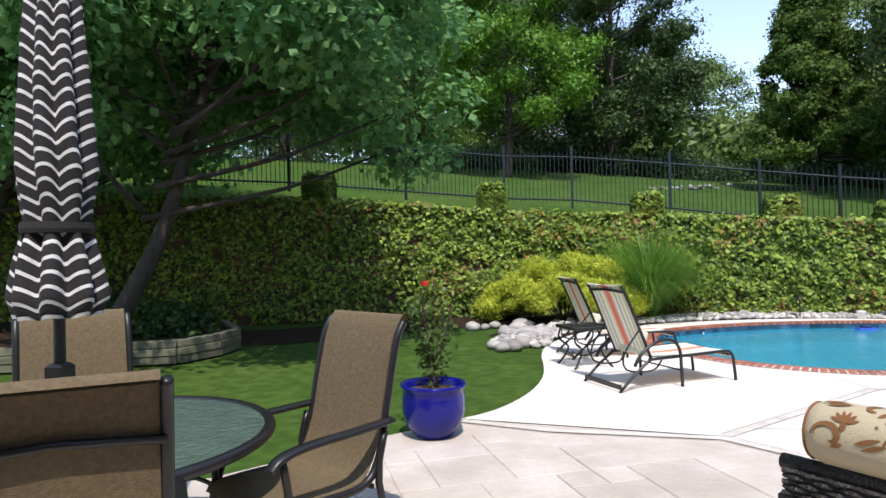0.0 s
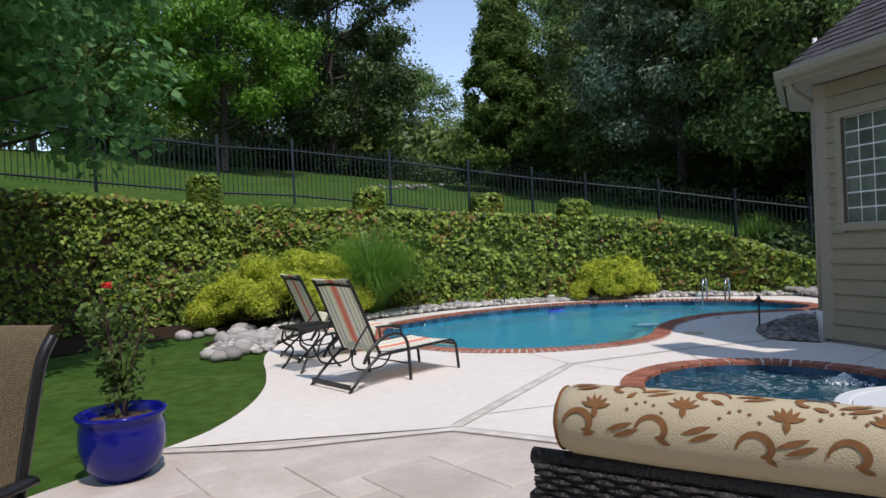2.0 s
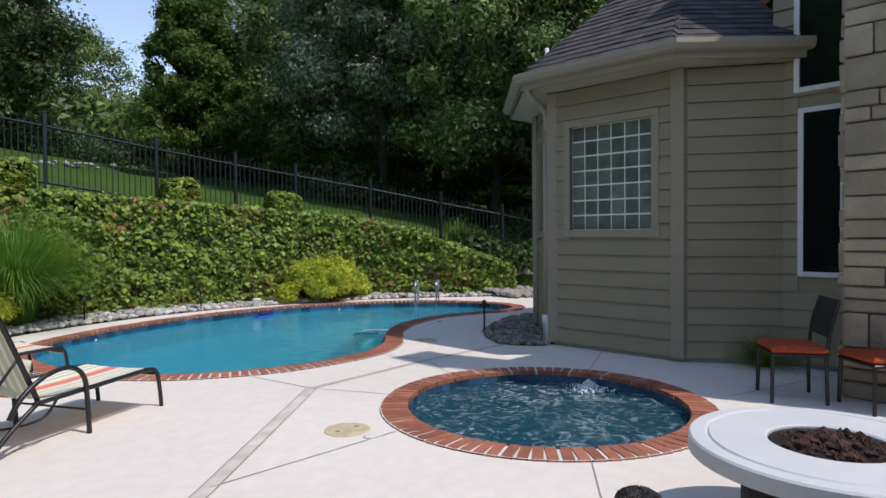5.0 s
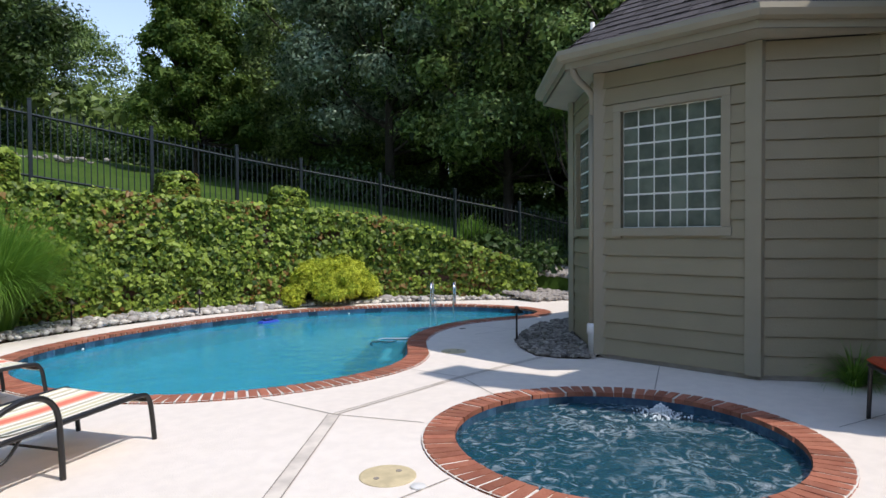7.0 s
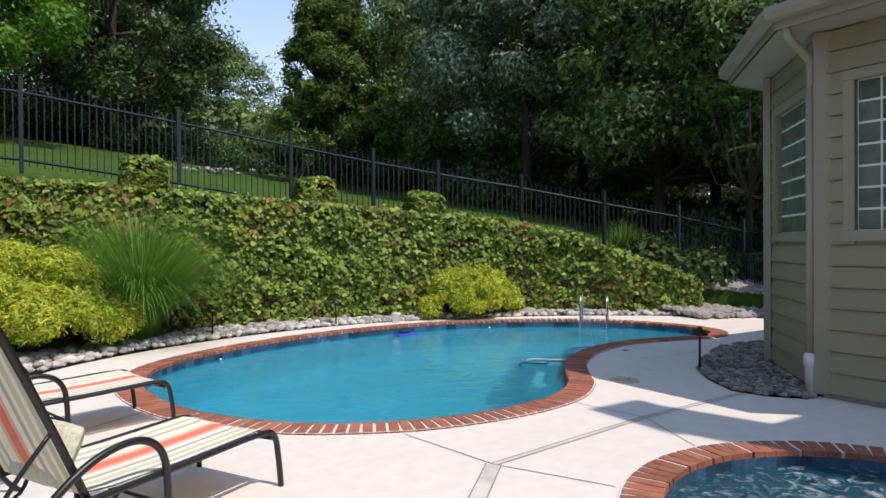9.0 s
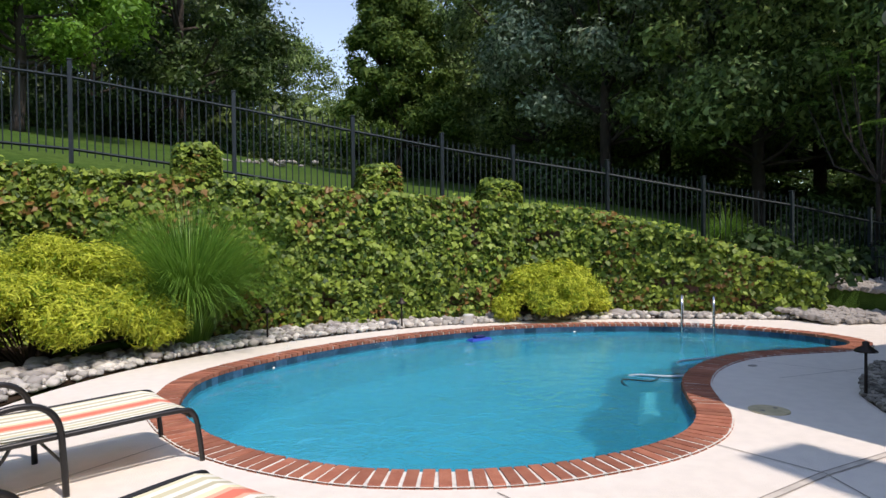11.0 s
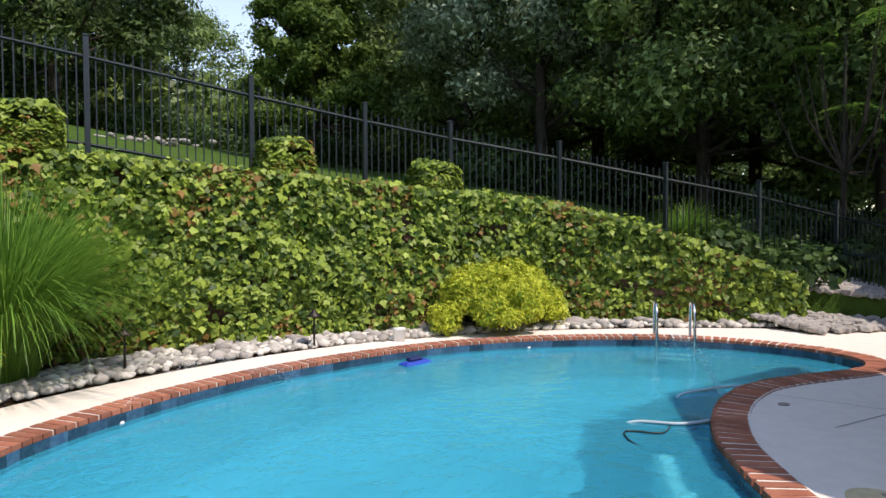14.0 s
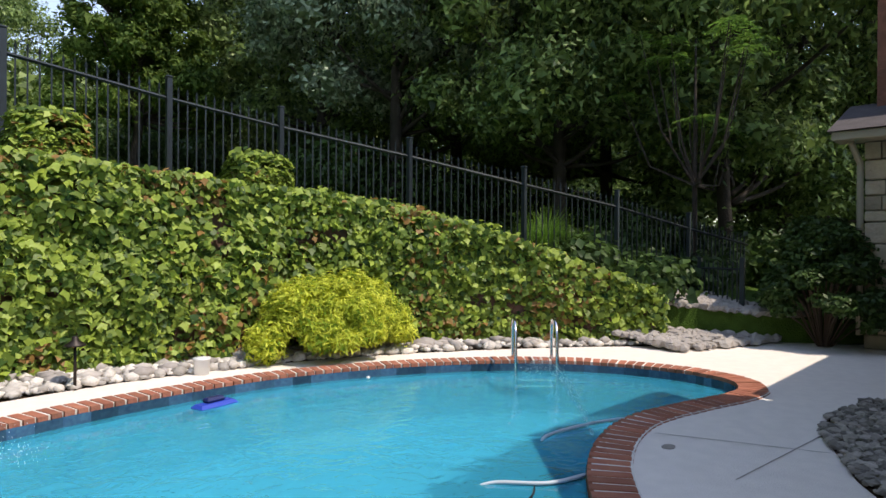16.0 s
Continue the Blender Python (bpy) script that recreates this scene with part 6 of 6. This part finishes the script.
d1 = dining_chair(pose(7.68, 3.56, 0, 0, 0, 124) @ Matrix.Scale(1.08, 4))
copy_thing(d1, TRUE @ pose(7.82, 2.86, 0, 0, 0, 138) @ Matrix.Scale(1.08, 4))


# Small fixtures.
def path_light(x, y):
    t = thing("path_light", pose(x, y, 0), "bronze path light on a thin stake", "path light")
    put("stake", Mesh().lathe([(0.016, 0.0), (0.013, 0.44)], sides=10), M_BRONZE, t, smooth=True)
    put("hat", Mesh().lathe([(0.10, 0.44), (0.095, 0.455), (0.03, 0.50), (0.03, 0.53), (0.015, 0.54), (0.0, 0.54)], sides=20), M_BRONZE, t, smooth=True)


path_light(8.62, 8.46)
path_light(4.33, 14.8)
path_light(6.64, 14.98)


def iron_gate(p, q, h):
    """A short run of pickets with two posts and two rails."""
    t = thing("iron_gate", Matrix(), "black iron picket gate beyond the rocks", "gate")
    A, B = Vector((*p, 0.0)), Vector((*q, 0.0))
    for c in (A, B):
        put("post", Mesh().box((c.x, c.y, h / 2), (0.07, 0.07, h + 0.1), bevel=0.008), M_IRON, t)
    for z in (0.16, h - 0.14):
        put("rail", Mesh().tube([A + Vector((0, 0, z)), B + Vector((0, 0, z))], 0.0, 4, flat=(0.02, 0.02)), M_IRON, t)
    rod = Mesh().box((0, 0, h / 2 + 0.03), (0.018, 0.018, h - 0.1)).data("picket")
    for i in range(1, 9):
        put("picket", rod, M_IRON, t, m=Matrix.Translation(A.lerp(B, i / 9)))


iron_gate((15.75, 12.35), (15.3, 11.5), 1.25)
for nm, x, y, r in (("skimmer_lid", 4.04, 5.80, 0.19), ("skimmer_lid", 7.47, 8.62, 0.17)):
    t = thing(nm, pose(x, y, 0), "round yellowed plastic skimmer lid in the deck", "lid", "skimmer lids")
    put("lid", Mesh().lathe([(r, 0.0), (r, 0.006), (r * 0.93, 0.010), (0.0, 0.011)], sides=32), M_LIDYEL, t)
    for s in (-1, 1):
        put("finger_hole", Mesh().lathe([(0.02, 0.008), (0.02, 0.0135), (0.0, 0.0135)], (s * r * 0.5, 0, 0), 10), M_JOINT, t)
t = thing("deck_drain", pose(4.06, 5.52, 0), "small white round drain cap in the deck", "drain")
put("cap", Mesh().lathe([(0.05, 0.0), (0.05, 0.012), (0.02, 0.02), (0.0, 0.02)], sides=16), M_WHITE, t)
tagged(put("deck_anchor", Mesh().lathe([(0.045, 0.0), (0.045, 0.006), (0.0, 0.008)], sides=16, sx=1.4), M_JOINT, m=pose(9.04, 9.98, 0.0)), "dark round anchor plate in the deck", "anchor")


def ladder():
    t = thing("pool_ladder", pose(11.24, 12.72, 0, 0, 0, -49), "stainless steel pool ladder handrails", "ladder")
    for s in (-1, 1):
        put("handrail", bar(Mesh(), [(s * 0.25, 0.12, 0.0), (s * 0.25, 0.12, 0.30), (s * 0.25, 0.06, 0.50), (s * 0.25, -0.10, 0.55), (s * 0.25, -0.30, 0.48), (s * 0.25, -0.40, 0.2), (s * 0.25, -0.42, -0.9)], 0.022, 10), M_STEEL, t, smooth=True)
        put("flange", Mesh().lathe([(0.05, 0.0), (0.05, 0.012), (0.03, 0.02)], (s * 0.25, 0.12, 0.0), 14), M_STEEL, t)
    for z in (-0.35, -0.65):
        put("step", Mesh().box((0, -0.42, z), (0.46, 0.08, 0.03), bevel=0.01), M_WHITE, t)


ladder()
t = thing("pool_float", pose(7.54, 13.86, -0.13, 0, 0, 10), "blue floating thermometer raft by the pool edge", "pool float")
put("float", Mesh().box((0, 0, 0.02), (0.42, 0.17, 0.07), bevel=0.03), M_FLOAT, t)
put("cap", Mesh().box((0.0, 0.02, 0.075), (0.2, 0.1, 0.05), bevel=0.02), M_NAVY, t)
t = thing("jug", pose(7.88, 14.85, 0), "white plastic tub standing on the deck edge", "tub")
put("tub", Mesh().lathe([(0.08, 0.0), (0.09, 0.16), (0.095, 0.165), (0.095, 0.19), (0.0, 0.195)], sides=20), M_WHITE, t, smooth=True)
t = thing("pool_cleaner", pose(8.35, 10.5, -0.42), "dark blue automatic pool cleaner under water with pale hose", "pool cleaner")
put("body", Mesh().box((0, 0, 0.1), (0.42, 0.30, 0.16), bevel=0.06).box((0.02, 0, 0.2), (0.2, 0.16, 0.08), bevel=0.03), M_NAVY, t)
put("hose", Mesh().tube(smooth_line([(-0.6, 0.2, 0.29), (-0.5, 0.11, 0.32), (-0.29, -0.15, 0.327), (0.04, -0.26, 0.327), (0.2, -0.3, 0.29)], 6), 0.014, 8), M_HOSE, t, "pale floating hose", smooth=True)
put("hose", Mesh().tube(smooth_line([(0.45, 0.42, 0.29), (0.62, 0.45, 0.325), (1.2, 0.35, 0.33), (1.7, 0.12, 0.325), (1.85, 0.05, 0.29)], 6), 0.014, 8), M_HOSE, t, "pale floating hose", smooth=True)
put("sweep_tail", Mesh().tube(smooth_line([(-0.3, -0.05, 0.30), (-0.6, -0.2, 0.318), (-0.8, 0.0, 0.32), (-0.95, -0.12, 0.318), (-1.0, -0.3, 0.30)], 5), 0.008, 6), M_BLACK, t, "thin dark sweep tail", smooth=True)
for p, k in (((4.1, 13.22), 0), ((9.42, 13.80), 1)):
    tagged(put("return_jet", Mesh().lathe([(0.022, 0.0), (0.022, 0.02), (0.012, 0.032), (0.0, 0.032)], sides=12), M_WHITE, m=pose(p[0], p[1], -0.125)), "white deck jet nozzle at the pool edge", "nozzle", "deck jets")


def spray(name, start, top, end, count, label):
    """Droplets along a falling arc that spreads as it goes."""
    m = Mesh()
    a, b, c = Vector(start), Vector(top), Vector(end)
    tet = [(1, 1, 1), (-1, -1, 1), (-1, 1, -1), (1, -1, -1)]
    for _ in range(count):
        u = rng.random()
        p = a * (1 - u) ** 2 + b * 2 * u * (1 - u) + c * u * u
        w = 0.008 + 0.07 * u
        q = rng.uniform(0.001, 0.0028)
        o = (p.x + rng.normal() * w, p.y + rng.normal() * w, max(-0.1, p.z + rng.normal() * w))
        m.add([(o[0] + x * q, o[1] + y * q, o[2] + z * q) for x, y, z in tet], [(0, 1, 2), (0, 3, 1), (0, 2, 3), (1, 3, 2)])
    return tagged(put(name, m, M_DROP), label, "water spray", kind="stuff")


M_DROP = mat("spray_droplet", (0.85, 0.9, 0.92), 0.25)
spray("water_spray", (8.97, 10.55, -0.02), (9.8, 11.5, 0.62), (10.7, 12.5, -0.1), 1300, "fine arc of water drops from a deck jet")
spray("water_spray", (4.05, 13.26, -0.05), (4.9, 13.5, 0.7), (5.9, 13.3, -0.1), 1000, "fine arc of water drops from a deck jet")
froth = Mesh()
for _ in range(420):
    w, q = rng.random() * 6.283, abs(rng.normal()) * 0.11
    k = rng.uniform(0.004, 0.013)
    froth.add((ICO_V * k + (6.92 + q * math.cos(w), 5.35 + q * math.sin(w), -0.085 + 0.10 * math.exp(-(q / 0.09) ** 2) * rng.random())).tolist(), ICO_F)
tagged(put("spa_froth", froth, M_DROP, smooth=True), "white froth bubbling up from a spa jet", "froth", kind="stuff")

# ---- bricks and slabs ----
brick = Mesh().add([(-0.043, -0.148, -0.05), (0.043, -0.148, -0.05), (0.043, 0.148, -0.05), (-0.043, 0.148, -0.05), (-0.043, -0.148, 0.0), (0.043, -0.148, 0.0),
                    (-0.043, -0.125, 0.021), (0.043, -0.125, 0.021), (-0.043, 0.145, 0.021), (0.043, 0.145, 0.021)],
                   [(0, 1, 5, 4), (4, 5, 7, 6), (6, 7, 9, 8), (8, 9, 2, 3), (0, 4, 6, 8, 3), (1, 2, 9, 7, 5)]).data("brick")
R2 = random.Random(3)
for parent, bricks in ((pool, POOL_BRICKS), (spa, SPA_BRICKS)):
    for p, a in bricks:
        put("brick", brick, M_BRICK, parent, m=pose(p.x, p.y, R2.uniform(-0.003, 0.002), 0, 0, math.degrees(a) + 180 + R2.uniform(-0.8, 0.8)) @ Matrix.Diagonal((0.95, 0.9 if parent is spa else 1.0, 1, 1)))


def slabs():
    """Stamped slabs in a random ashlar pattern, clipped to whole pieces within the patio."""
    r = random.Random(9)
    cell, ang = 0.30, radians(24)
    inner = [(2.34, 5.02), (4.8, 2.66), (6.2, 1.25), (8.9, 0.6), (8.9, -2.4), (-4.0, -2.4), (-4.0, 2.5), (-1.6, 3.6), (-0.65, 4.75), (0.0, 5.38), (0.9, 5.12)]
    used, meshes, count = set(), {}, 0
    N = 40
    cells = sorted(((i, j) for i in range(-N, N) for j in range(-N, N)), key=lambda c: (c[0], c[1]))
    for i, j in cells:
        if (i, j) in used:
            continue
        w, h = r.choice(((1, 1), (2, 1), (1, 2), (2, 2), (2, 2), (3, 2), (2, 3)))
        while any((i + a, j + b) in used for a in range(w) for b in range(h)):
            if w > 1:
                w -= 1
            elif h > 1:
                h -= 1
        used.update((i + a, j + b) for a in range(w) for b in range(h))
        pts = [(i * cell, j * cell), ((i + w) * cell, j * cell), ((i + w) * cell, (j + h) * cell), (i * cell, (j + h) * cell)]
        pts = [(1.5 + x * math.cos(ang) - y * math.sin(ang), 2.0 + x * math.sin(ang) + y * math.cos(ang)) for x, y in pts]
        if not all(inside(x, y, inner) for x, y in pts) or count > 295:
            continue
        if (w, h) not in meshes:
            meshes[w, h] = Mesh().box((w * cell / 2, h * cell / 2, -0.008), (w * cell - 0.012, h * cell - 0.012, 0.020), bevel=0.006).data("slab")
        put("slab", meshes[w, h], M_STAMP, patio, m=Matrix.Translation((*pts[0], r.uniform(-0.0015, 0.0015))) @ Matrix.Rotation(ang, 4, "Z"))
        count += 1


slabs()
